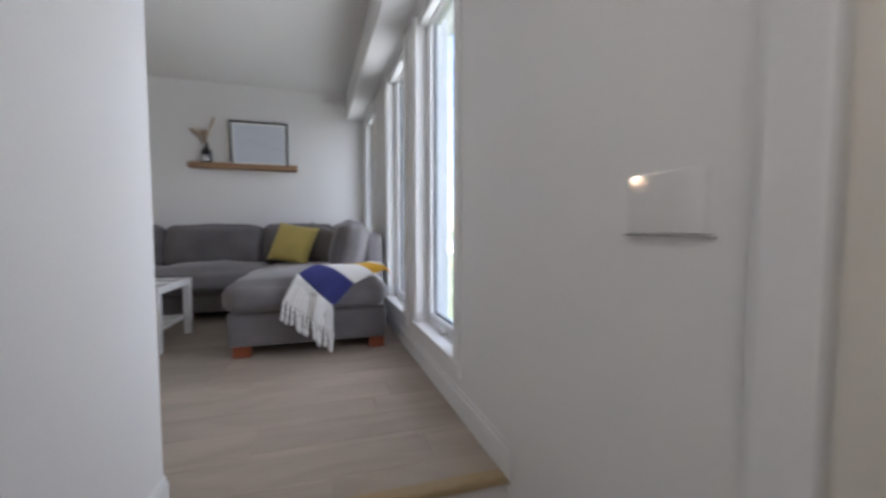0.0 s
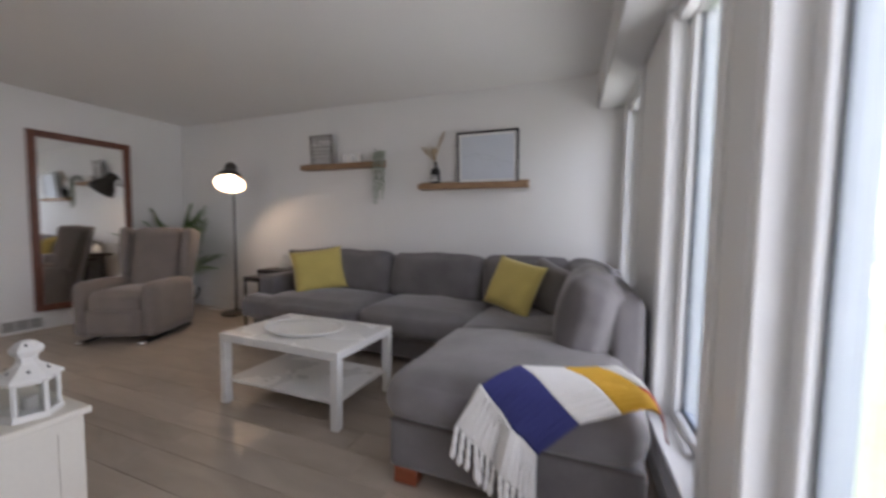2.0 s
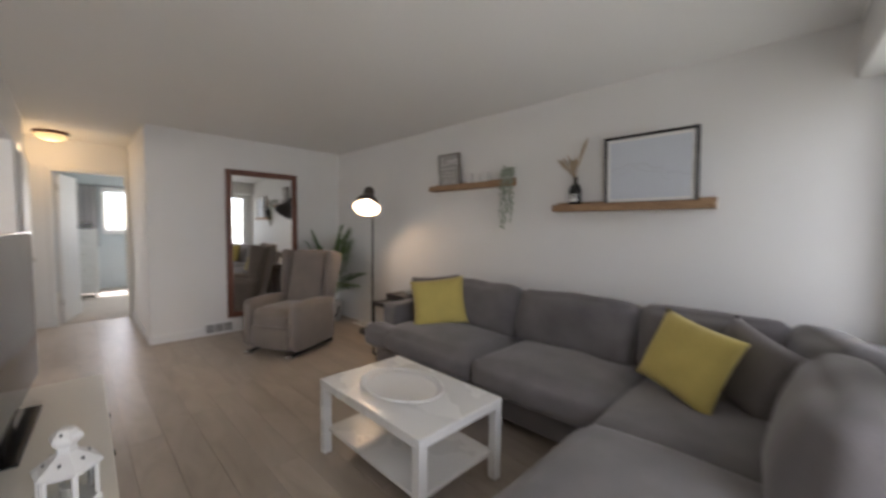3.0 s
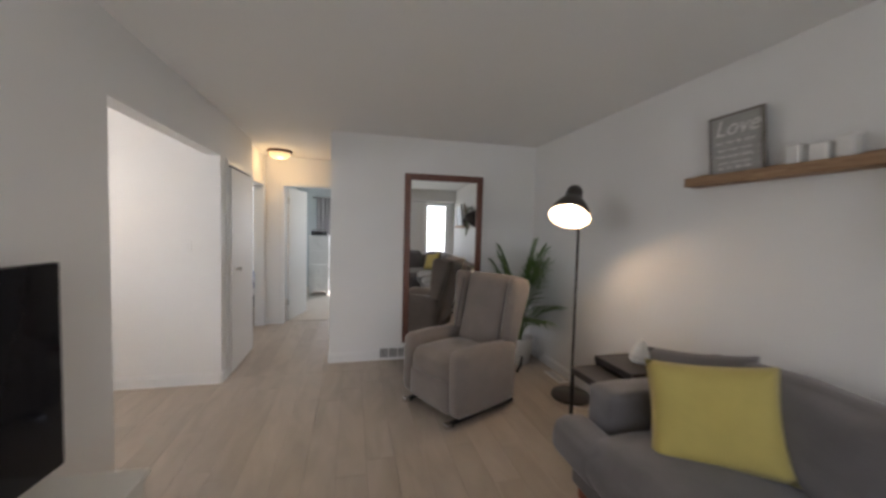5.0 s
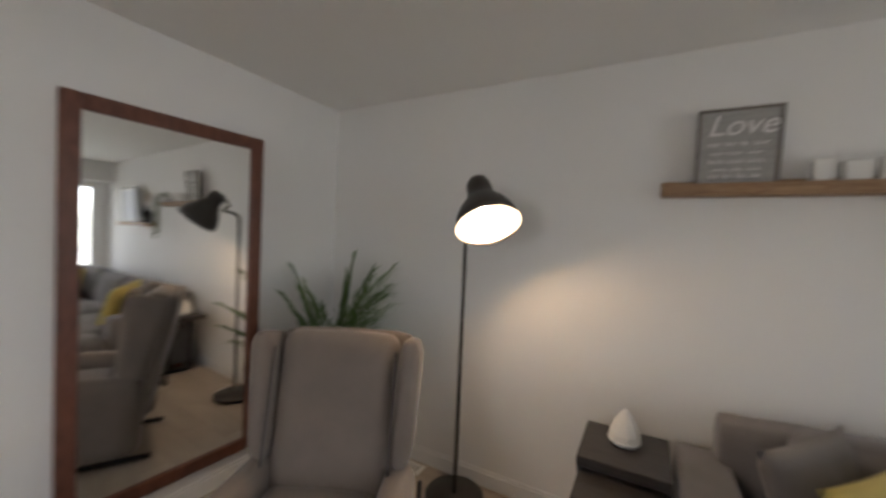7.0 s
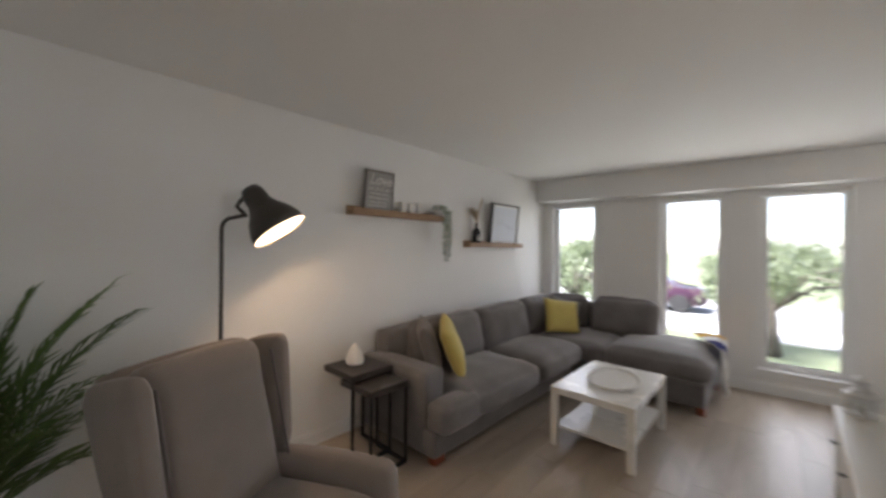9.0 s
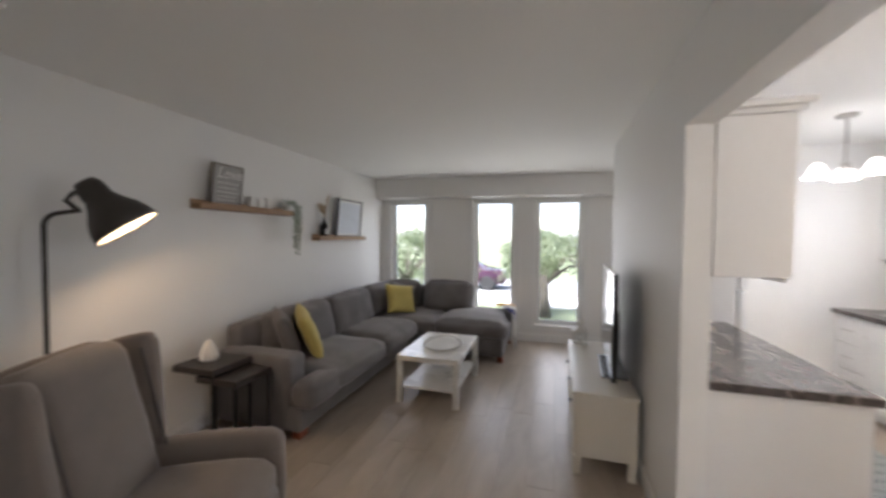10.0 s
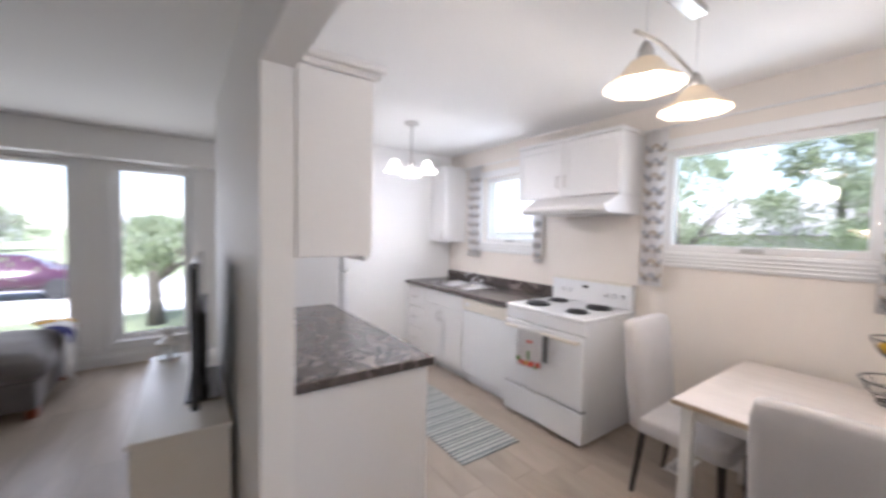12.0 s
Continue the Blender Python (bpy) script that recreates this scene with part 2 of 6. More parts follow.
GRASS = mat("lawn", (0.13, 0.15, 0.085), 0.95, vary=0.3, scale=0.8, fine=30, bump=0.6, depth=0.03)
ROAD = mat("pale_road", (0.26, 0.26, 0.255), 0.9, vary=0.15, scale=1, fine=60, bump=0.4, depth=0.01)
CONCRETE = mat("concrete", (0.52, 0.51, 0.49), 0.9, vary=0.12, scale=1.5, fine=50, bump=0.3, depth=0.005)
BARK = mat("bark", (0.10, 0.085, 0.07), 0.95, vary=0.3, scale=6, fine=40, bump=0.8, depth=0.02, stretch=(1, 1, 0.3))
FOLIAGE = mat("tree_leaves", (0.155, 0.18, 0.115), 0.7, vary=0.35, scale=1.2, fine=12, bump=0.2)
_n, _l = FOLIAGE.node_tree.nodes, FOLIAGE.node_tree.links
_t, _m = _n.new("ShaderNodeBsdfTranslucent"), _n.new("ShaderNodeMixShader")
_t.inputs[0].default_value = (0.30, 0.36, 0.20, 1)
_m.inputs[0].default_value = 0.45
_l.new(_n["Principled BSDF"].outputs[0], _m.inputs[1])
_l.new(_t.outputs[0], _m.inputs[2])
_l.new(_m.outputs[0], _n["Material Output"].inputs[0])
CARRED = mat("dark_red_car", (0.045, 0.014, 0.028), 0.25, 0.2, vary=0.05, clear=0.6)
SIDING = mat("pale_siding", (0.55, 0.54, 0.5), 0.7, vary=0.06, scale=1, fine=30)
ROOF = mat("grey_shingle", (0.16, 0.155, 0.15), 0.9, vary=0.15, scale=3, fine=40, bump=0.5, depth=0.01)
RUBBER = mat("rubber", (0.02, 0.02, 0.02), 0.8)
BEDBLUE = mat("bed_cover_blue", (0.13, 0.16, 0.27), 0.9, vary=0.12)
LINEN = mat("white_linen", (0.74, 0.73, 0.73), 0.9, vary=0.05)
REDPRINT = mat("red_print", (0.55, 0.08, 0.05), 0.8)
GREENPRINT = mat("green_print", (0.12, 0.27, 0.06), 0.8)
# ---- mesh helpers ----
def part(name, bm, material, parent=None, label="", smooth=False, at=None):
    """Links a bmesh as one mesh object under a thing or a part."""
    me = bpy.data.meshes.new(name)
    bmesh.ops.recalc_face_normals(bm, faces=bm.faces)
    bm.to_mesh(me)
    bm.free()
    for m in (material if isinstance(material, (list, tuple)) else [material]):
        me.materials.append(m)
    if smooth:
        for p in me.polygons:
            p.use_smooth = True
    ob = new(name, me)
    if parent is not None:
        ob.parent = parent
    if at is not None:
        ob.matrix_basis = at
    if label:
        tagged(ob, label)
    return ob


def thing(name, label, category, m=None, group="", kind=""):
    ob = new(name)
    ob.empty_display_size = 0.1
    if m is not None:
        ob.matrix_basis = m
    return tagged(ob, label, category, group, kind)


def box(x0, x1, y0, y1, z0, z1, bevel=0.0, bm=None, seg=1):
    """A box, its edges bevelled; joined to bm where one is given."""
    b = bmesh.new()
    bmesh.ops.create_cube(b, size=1.0)
    for v in b.verts:
        v.co = Vector(((x0 + x1) / 2 + v.co.x * (x1 - x0), (y0 + y1) / 2 + v.co.y * (y1 - y0), (z0 + z1) / 2 + v.co.z * (z1 - z0)))
    if bevel:
        bmesh.ops.bevel(b, geom=list(b.edges), offset=bevel, segments=seg, affect="EDGES", profile=0.5)
    return join(bm, b)


def join(bm, b):
    if bm is None:
        return b
    me = bpy.data.meshes.new("tmp")
    b.to_mesh(me)
    b.free()
    bm.from_mesh(me)
    bpy.data.meshes.remove(me)
    return bm


def moved(bm, m):
    bmesh.ops.transform(bm, matrix=m, verts=bm.verts)
    return bm


def tube(points, radius, sides=10, bm=None, cap=True):
    """A round bar along points; radius a number or one a point."""
    b = bmesh.new()
    pts = [Vector(p) for p in points]
    rad = radius if isinstance(radius, (list, tuple)) else [radius] * len(pts)
    rings, up = [], None
    for i, p in enumerate(pts):
        d = (pts[min(i + 1, len(pts) - 1)] - pts[max(i - 1, 0)]).normalized()
        if up is None:
            up = d.orthogonal().normalized()
        up = (up - d * up.dot(d)).normalized()
        side = d.cross(up)
        rings.append([b.verts.new(p + (up * math.cos(a) + side * math.sin(a)) * rad[i]) for a in (2 * math.pi * k / sides for k in range(sides))])
    for r, q in zip(rings, rings[1:]):
        for k in range(sides):
            b.faces.new((r[k], r[(k + 1) % sides], q[(k + 1) % sides], q[k]))
    if cap:
        b.faces.new(rings[0][::-1])
        b.faces.new(rings[-1])
    return join(bm, b)


def lathe(profile, sides=28, bm=None, cap=True):
    """A body of revolution about z from (radius, z) pairs."""
    b = bmesh.new()
    rings = []
    for r, z in profile:
        rings.append([b.verts.new((max(r, 1e-4) * math.cos(2 * math.pi * k / sides), max(r, 1e-4) * math.sin(2 * math.pi * k / sides), z)) for k in range(sides)])
    for p, q in zip(rings, rings[1:]):
        for k in range(sides):
            b.faces.new((p[k], p[(k + 1) % sides], q[(k + 1) % sides], q[k]))
    if cap and profile[0][0] > 1e-3:
        b.faces.new(rings[0][::-1])
    if cap and profile[-1][0] > 1e-3:
        b.faces.new(rings[-1])
    return join(bm, b)


def cushion(sx, sy, sz, puff=(0.02, 0.02, 0.04), edge=0.05, n=10, wrinkle=0.006, seed=0.0):
    """A stuffed block, centred on its base: rounded edges, bulging faces, slight folds."""
    b = bmesh.new()
    bmesh.ops.create_cube(b, size=2.0)
    bmesh.ops.subdivide_edges(b, edges=list(b.edges), cuts=n, use_grid_fill=True)
    h = Vector((sx / 2, sy / 2, sz / 2))
    for v in b.verts:
        u = v.co.copy()
        p = Vector((u.x * h.x, u.y * h.y, u.z * h.z))
        core = Vector([max(-(h[i] - edge), min(h[i] - edge, p[i])) for i in range(3)])
        d = p - core
        if d.length > 1e-6:
            p = core + d.normalized() * edge * min(1.0, max(abs(d.x), abs(d.y), abs(d.z)) / edge)
        f = [(1 - u.y ** 2) * (1 - u.z ** 2), (1 - u.x ** 2) * (1 - u.z ** 2), (1 - u.x ** 2) * (1 - u.y ** 2)]
        for i in range(3):
            p[i] += puff[i] * u[i] * max(f[i], 0) ** 0.7
        q = noise.noise_vector(p * 5 + Vector((seed, seed * 1.7, 0)))
        p += q * wrinkle
        v.co = p + Vector((0, 0, h.z))
    return b


def pillow(w, h, t, n=14, seed=0.0):
    """A scatter pillow standing in the xz plane, centred, with pinched corners."""
    b = bmesh.new()
    grid = {}
    for s in (-1, 1):
        for i in range(n + 1):
            for j in range(n + 1):
                u, v = 2 * i / n - 1, 2 * j / n - 1
                k = max((1 - u ** 4) * (1 - v ** 4), 0) ** 0.55
                x = u * w / 2 * (1 - 0.07 * (1 - v * v) * abs(u)) 
                z = v * h / 2 * (1 - 0.07 * (1 - u * u) * abs(v))
                y = s * t / 2 * k * (1 + 0.18 * noise.noise(Vector((u * 2 + seed, v * 2, s))))
                rim = i in (0, n) or j in (0, n)
                key = (i, j, 0 if rim else s)
                if key not in grid:
                    grid[key] = b.verts.new((x, y, z))
        for i in range(n):
            for j in range(n):
                c = []
                for di, dj in ((0, 0), (1, 0), (1, 1), (0, 1)):
                    a, e = i + di, j + dj
                    rim = a in (0, n) or e in (0, n)
                    c.append(grid[(a, e, 0 if rim else s)])
                try:
                    b.faces.new(c)
                except ValueError:
                    pass
    return b


def wall_along_x(name, label, y0, y1, x0, x1, z0, z1, openings=(), material=None):
    """A wall along x of thickness y0 to y1, with openings (a0, a1, bottom, top) through it."""
    bm = None
    at = x0
    for a0, a1, b, t in sorted(openings):
        if a0 > at:
            bm = box(at, a0, y0, y1, z0, z1, bm=bm)
        if b > z0:
            bm = box(a0, a1, y0, y1, z0, b, bm=bm)
        if t < z1:
            bm = box(a0, a1, y0, y1, t, z1, bm=bm)
        at = a1
    if at < x1:
        bm = box(at, x1, y0, y1, z0, z1, bm=bm)
    return tagged(part(name, bm, material or WALL), label, "wall", kind="structure")


def wall_along_y(name, label, x0, x1, y0, y1, z0, z1, openings=(), material=None):
    bm = None
    at = y0
    for a0, a1, b, t in sorted(openings):
        if a0 > at:
            bm = box(x0, x1, at, a0, z0, z1, bm=bm)
        if b > z0:
            bm = box(x0, x1, a0, a1, z0, b, bm=bm)
        if t < z1:
            bm = box(x0, x1, a0, a1, t, z1, bm=bm)
        at = a1
    if at < y1:
        bm = box(x0, x1, at, y1, z0, z1, bm=bm)
    return tagged(part(name, bm, material or WALL), label, "wall", kind="structure")


def slab(name, label, category, x0, x1, y0, y1, z0, z1, material):
    return tagged(part(name, box(x0, x1, y0, y1, z0, z1), material), label, category, kind="structure")
# ---- the large structure ----
CEILING = 2.47
ENTRY = -0.54
WX = 0.98          # inner face of the window wall
NY = 4.70          # inner face of the shelf wall
WEST = -4.74       # inner face of the mirror wall
SY0, SY1 = 1.31, 1.427   # partition between kitchen and living room
KY = -1.25         # inner face of the kitchen's outer wall
KE = -0.27         # kitchen's end wall
KW = -4.37         # kitchen's wall beside the hall
HALL_N = 2.356
HALL_END = -6.53
OPEN_X = -2.80     # post of the kitchen opening
OPEN_TOP = 2.075
TV_END = -0.72     # where the partition ends
STAIR, JOG = -0.03, 1.205   # wall beside the stair and its end

# front windows: glass north and south edges
WINS = [(4.00, 4.49), (2.61, 3.12), (1.63, 2.18)]
GZ0, GZ1 = 0.31, 2.08
SASH = 0.055
front_open = [(a - SASH - 0.02, b + SASH + 0.02, GZ0 - SASH - 0.02, GZ1 + SASH + 0.02) for a, b in WINS]
wall_along_y("wall_east", "white painted front wall with three tall windows", WX, WX + 0.22, -1.9, 5.1, -1.1, CEILING, front_open)
wall_along_x("wall_north", "plain white painted wall behind the sofa", NY, NY + 0.2, -5.0, WX, -0.3, CEILING)
wall_along_y("wall_west", "white painted wall with a tall mirror", WEST - 0.12, WEST, HALL_N, NY, -0.3, CEILING)
wall_along_x("wall_partition", "white partition with a wide opening into the kitchen", SY0, SY1, KW, TV_END, 0.0, CEILING,
             [(KW, OPEN_X, 0.0, OPEN_TOP)])
wall_along_y("wall_stair", "white wall beside the entry stair", KE, STAIR, -1.6, JOG, -1.1, CEILING)
wall_along_x("wall_jog", "white wall set back beside the stair", 1.085, JOG, TV_END - 0.12, KE, -0.3, CEILING)
wall_along_y("wall_jog_side", "white wall end beside the television", TV_END - 0.12, TV_END, JOG, SY0, 0.0, CEILING)
wall_along_x("wall_entry", "white painted wall behind the entry", -1.72, -1.6, -0.27, 1.4, -1.1, CEILING)
# kitchen
KWIN = (-3.93, -2.97, 1.44, 2.075)
SWIN = (-1.69, -0.98, 1.44, 2.08)
wall_along_x("wall_kitchen_outer", "cream painted kitchen wall with two windows", KY - 0.2, KY, -6.6, KE, -0.3, CEILING,
             [(w[0] - 0.05, w[1] + 0.05, w[2] - 0.05, w[3] + 0.05) for w in (KWIN, SWIN)], KWALL)
wall_along_y("wall_kitchen_west", "pale painted kitchen wall with a light switch", KW - 0.12, KW, KY, SY1, 0.0, CEILING)
# hall
D1 = (-6.44, -5.70)
HALL_S = 1.335     # hall wall past the closet, set back a little
CLOSET_END = -5.44
wall_along_x("wall_closet", "white hall wall with a closet door", HALL_S - 0.12, SY1, CLOSET_END, KW - 0.12, 0.0, CEILING)
wall_along_x("wall_hall_south", "white hall wall with a bedroom doorway", HALL_S - 0.12, HALL_S, HALL_END, CLOSET_END, 0.0, CEILING,
             [(D1[0], D1[1], 0.0, 2.03)])
D2 = (1.60, 2.32)
wall_along_y("wall_hall_end", "cream painted wall at the end of the hall", HALL_END - 0.12, HALL_END, HALL_S - 0.12, HALL_N + 0.12, 0.0, CEILING, [(D2[0], D2[1], 0.0, 2.05)])
wall_along_x("wall_hall_north", "white hall wall", HALL_N, HALL_N + 0.12, HALL_END, WEST - 0.12, 0.0, CEILING)
# bedroom past the hall's end
# window widened past the doorway's view to let in more light
BWIN = (2.22, 3.60, 1.2, 2.08)
wall_along_y("wall_bedroom_far", "pale blue bedroom wall with a window", -10.12, -10.0, 0.2, 4.0, 0.0, CEILING, [BWIN], BLUEWALL)
wall_along_x("wall_bedroom_south", "pale blue bedroom wall", 1.25, 1.295, -10.0, HALL_END - 0.12, 0.0, CEILING, (), BLUEWALL)
# unseen opening added in the north wall to brighten this bedroom
wall_along_x("wall_bedroom_north", "pale blue bedroom wall with an unseen opening added for light", 4.0, 4.12, -10.0, HALL_END - 0.12, 0.0, CEILING, [(-8.9, -8.3, 1.2, 2.0)], BLUEWALL)
wall_along_y("wall_bedroom_near", "pale blue bedroom wall", HALL_END - 0.24, HALL_END - 0.125, HALL_N + 0.12, 4.0, 0.0, CEILING, (), BLUEWALL)
# second bedroom, beside the hall
wall_along_y("wall_room_far", "white bedroom wall", -8.6, -8.5, KY, 1.215, 0.0, CEILING)
# this wall's opening is never in view; added to light the bed
wall_along_x("wall_room_outer", "white bedroom wall with an unseen opening added for light", KY - 0.2, KY, -8.5, -6.6, -0.3, CEILING, [(-8.3, -6.8, 0.8, 2.1)])
wall_along_y("wall_room_near", "white bedroom wall", -5.50, -5.40, KY, HALL_S - 0.122, 0.0, CEILING)

tagged(part("wall_room_north", box(-8.5, HALL_END - 0.12, 1.215, 1.248, 0.0, CEILING), WALL), "white bedroom wall", "wall", kind="structure")

slab("ceiling", "smooth white painted ceiling", "ceiling", -10.2, 1.45, -1.75, 5.1, CEILING, CEILING + 0.2, CEIL)
slab("floor_entry", "lower entry floor of pale vinyl", "floor", STAIR, WX + 0.15, -1.6, 0.56, ENTRY - 0.15, ENTRY, JOINT)
FLOOR_SUB = slab("floor", "light grey-brown wood-look vinyl plank floor", "floor", KW - 0.12, WX + 0.06, SY1, NY, -0.25, -0.009, JOINT)
slab("floor_kitchen", "light grey-brown plank floor of the kitchen", "floor", KW, -0.27, KY, SY1, -0.25, -0.009, JOINT)
slab("floor_hall", "light grey-brown plank floor of the hall", "floor", HALL_END - 0.12, KW - 0.12, HALL_S - 0.12, NY, -0.25, -0.009, JOINT)
slab("floor_landing", "plank floor at the top of the stair", "floor", TV_END, WX + 0.06, 1.09, SY1, -0.25, -0.009, JOINT)
slab("floor_bedroom", "beige carpeted bedroom floor", "floor", -10.0, HALL_END - 0.12, 0.2, 4.0, -0.2, 0.006, CARPET)
slab("floor_room", "beige carpeted bedroom floor", "floor", -8.5, -5.5, KY, HALL_S - 0.12, -0.2, 0.004, CARPET)

# stair up from the entry
stair = thing("stair", "short white stair with yellowish wooden nosings", "stair", kind="structure")
for i, (ya, yb, zt) in enumerate(((0.82, 1.09, -0.18), (0.56, 0.82, -0.36))):
    part("tread", box(STAIR, WX + 0.08, ya - 0.02, yb, zt - 0.04, zt, 0.008), OAK, stair)
    part("riser", box(STAIR, WX + 0.08, ya, ya + 0.02, zt - 0.18, zt - 0.04), TRIM, stair)
part("riser", box(STAIR, WX + 0.08, 1.075, 1.09, -0.18, -0.03), TRIM, stair)
NOSE = mat("yellowish_nosing", (0.40, 0.30, 0.16), 0.4, vary=0.12, scale=5, fine=60, stretch=(1, 8, 8))
part("nosing", box(STAIR, WX + 0.08, 1.045, 1.10, -0.03, 0.006, 0.012, seg=3), NOSE, stair, "yellowish wooden nosing")

# boxed beam over the front windows
BEAM = tagged(part("beam", box(0.765, WX, SY1 - 2.6, NY + 0.1, 2.17, CEILING, 0.012, seg=2), WALL), "white boxed beam over the front windows", "beam", kind="structure")


def baseboard(name, x0, y0, x1, y1, normal, h=0.105, t=0.014):
    """A baseboard with a stepped top edge; normal points into the room."""
    nx, ny = normal
    bm = box(min(x0, x1, x0 + nx * t, x1 + nx * t), max(x0, x1, x0 + nx * t, x1 + nx * t),
             min(y0, y1, y0 + ny * t, y1 + ny * t), max(y0, y1, y0 + ny * t, y1 + ny * t), 0.0, h * 0.82, 0.002)
    t2 = t * 0.6
    box(min(x0, x1, x0 + nx * t2, x1 + nx * t2), max(x0, x1, x0 + nx * t2, x1 + nx * t2),
        min(y0, y1, y0 + ny * t2, y1 + ny * t2), max(y0, y1, y0 + ny * t2, y1 + ny * t2), h * 0.82, h, 0.003, bm=bm)
    return tagged(part(name, bm, TRIM), "white painted baseboard", "baseboard", kind="structure")


baseboard("baseboard_east", WX, 1.02, WX, NY + 0.1, (-1, 0), 0.12)
baseboard("baseboard_north", WEST, NY, WX, NY, (0, -1))
baseboard("baseboard_west", WEST, HALL_N + 0.0, WEST, 2.885, (1, 0))
baseboard("baseboard_west", WEST, 3.20, WEST, NY, (1, 0))
baseboard("baseboard_south", OPEN_X, SY1, TV_END, SY1, (0, 1))
baseboard("baseboard_stair", STAIR, 1.10, STAIR, JOG, (1, 0))
baseboard("baseboard_jog", TV_END, JOG, STAIR, JOG, (0, 1))
baseboard("baseboard_kitchen", KW, KY, KW, SY1, (1, 0))
baseboard("baseboard_kitchen", KW, KY, -2.78, KY, (0, 1))
baseboard("baseboard_hall", KW, SY1, -4.50, SY1, (0, 1))
baseboard("baseboard_hall", CLOSET_END, HALL_S, D1[1] + 0.06, HALL_S, (0, 1))
baseboard("baseboard_hall", HALL_END, HALL_S, HALL_END, D2[0] - 0.06, (1, 0))
baseboard("baseboard_hall", HALL_END, HALL_N, WEST, HALL_N, (0, -1))


# ---- windows ----
def front_window(k, y0, y1):
    w = thing(f"window_{k}", "tall white framed window looking onto the street", "window", kind="structure")
    a, b, z0, z1 = y0 - SASH, y1 + SASH, GZ0 - SASH, GZ1 + SASH
    gx = WX + 0.10
    fr = box(gx - 0.03, gx + 0.05, a, y0, z0, z1, 0.006)
    box(gx - 0.03, gx + 0.05, y1, b, z0, z1, 0.006, bm=fr)
    box(gx - 0.028, gx + 0.048, y0, y1, z0, GZ0, 0.006, bm=fr)
    box(gx - 0.028, gx + 0.048, y0, y1, GZ1, z1, 0.006, bm=fr)
    part("window_frame", fr, TRIM, w)
    lin = box(WX - 0.004, gx + 0.06, a - 0.02, a, z0 - 0.02, z1 + 0.02)
    box(WX - 0.004, gx + 0.06, b, b + 0.02, z0 - 0.02, z1 + 0.02, bm=lin)
    box(WX - 0.004, gx + 0.06, a, b, z0 - 0.02, z0, bm=lin)
    box(WX - 0.004, gx + 0.06, a, b, z1, z1 + 0.02, bm=lin)
    part("jamb", lin, TRIM, w)
    c = 0.07
    cs = box(WX - 0.014, WX, a - 0.02 - c, a - 0.02, z0 - 0.02, z1 + 0.02, 0.004)
    box(WX - 0.014, WX, b + 0.02, b + 0.02 + c, z0 - 0.02, z1 + 0.02, 0.004, bm=cs)
    box(WX - 0.016, WX, a - 0.02 - c, b + 0.02 + c, z1 + 0.02, z1 + 0.02 + c, 0.004, bm=cs)
    box(WX - 0.016, WX, a - 0.02 - c, b + 0.02 + c, z0 - 0.02 - c, z0 - 0.02, 0.004, bm=cs)
    part("casing", cs, TRIM, w)
    part("window_sill", box(WX - 0.03, WX + 0.07, a - 0.03, b + 0.03, z0 - 0.024, z0 - 0.001, 0.006, seg=2), TRIM, w)
    gl = part("pane", box(gx + 0.008, gx + 0.014, y0 - 0.008, y1 + 0.008, GZ0 - 0.008, GZ1 + 0.008), GLASS, w)
    gl.visible_shadow = False
    # rubber bead round the glass, crank at the foot
    bd = box(gx - 0.001, gx + 0.008, y0, y0 + 0.006, GZ0, GZ1)
    box(gx - 0.001, gx + 0.008, y1 - 0.006, y1, GZ0, GZ1, bm=bd)
    box(gx - 0.001, gx + 0.008, y0, y1, GZ0, GZ0 + 0.006, bm=bd)
    part("bead", bd, VENTDARK, w)
    cr = box(gx - 0.06, gx - 0.03, (y0 + y1) / 2 - 0.045, (y0 + y1) / 2 + 0.045, z0 + 0.004, z0 + 0.026, 0.006)
    tube([(gx - 0.045, (y0 + y1) / 2, z0 + 0.02), (gx - 0.06, (y0 + y1) / 2 + 0.03, z0 + 0.035), (gx - 0.06, (y0 + y1) / 2 + 0.09, z0 + 0.03)], 0.006, 8, bm=cr)
    part("crank", cr, TRIM, w)
    # roller shade cassette above
    part("shade_cassette", box(WX + 0.01, gx - 0.032, a + 0.002, b - 0.002, z1 - 0.055, z1 - 0.002, 0.01), TRIM, w)


for _i, (_a, _b) in enumerate(WINS):
    front_window(_i + 1, _a, _b)


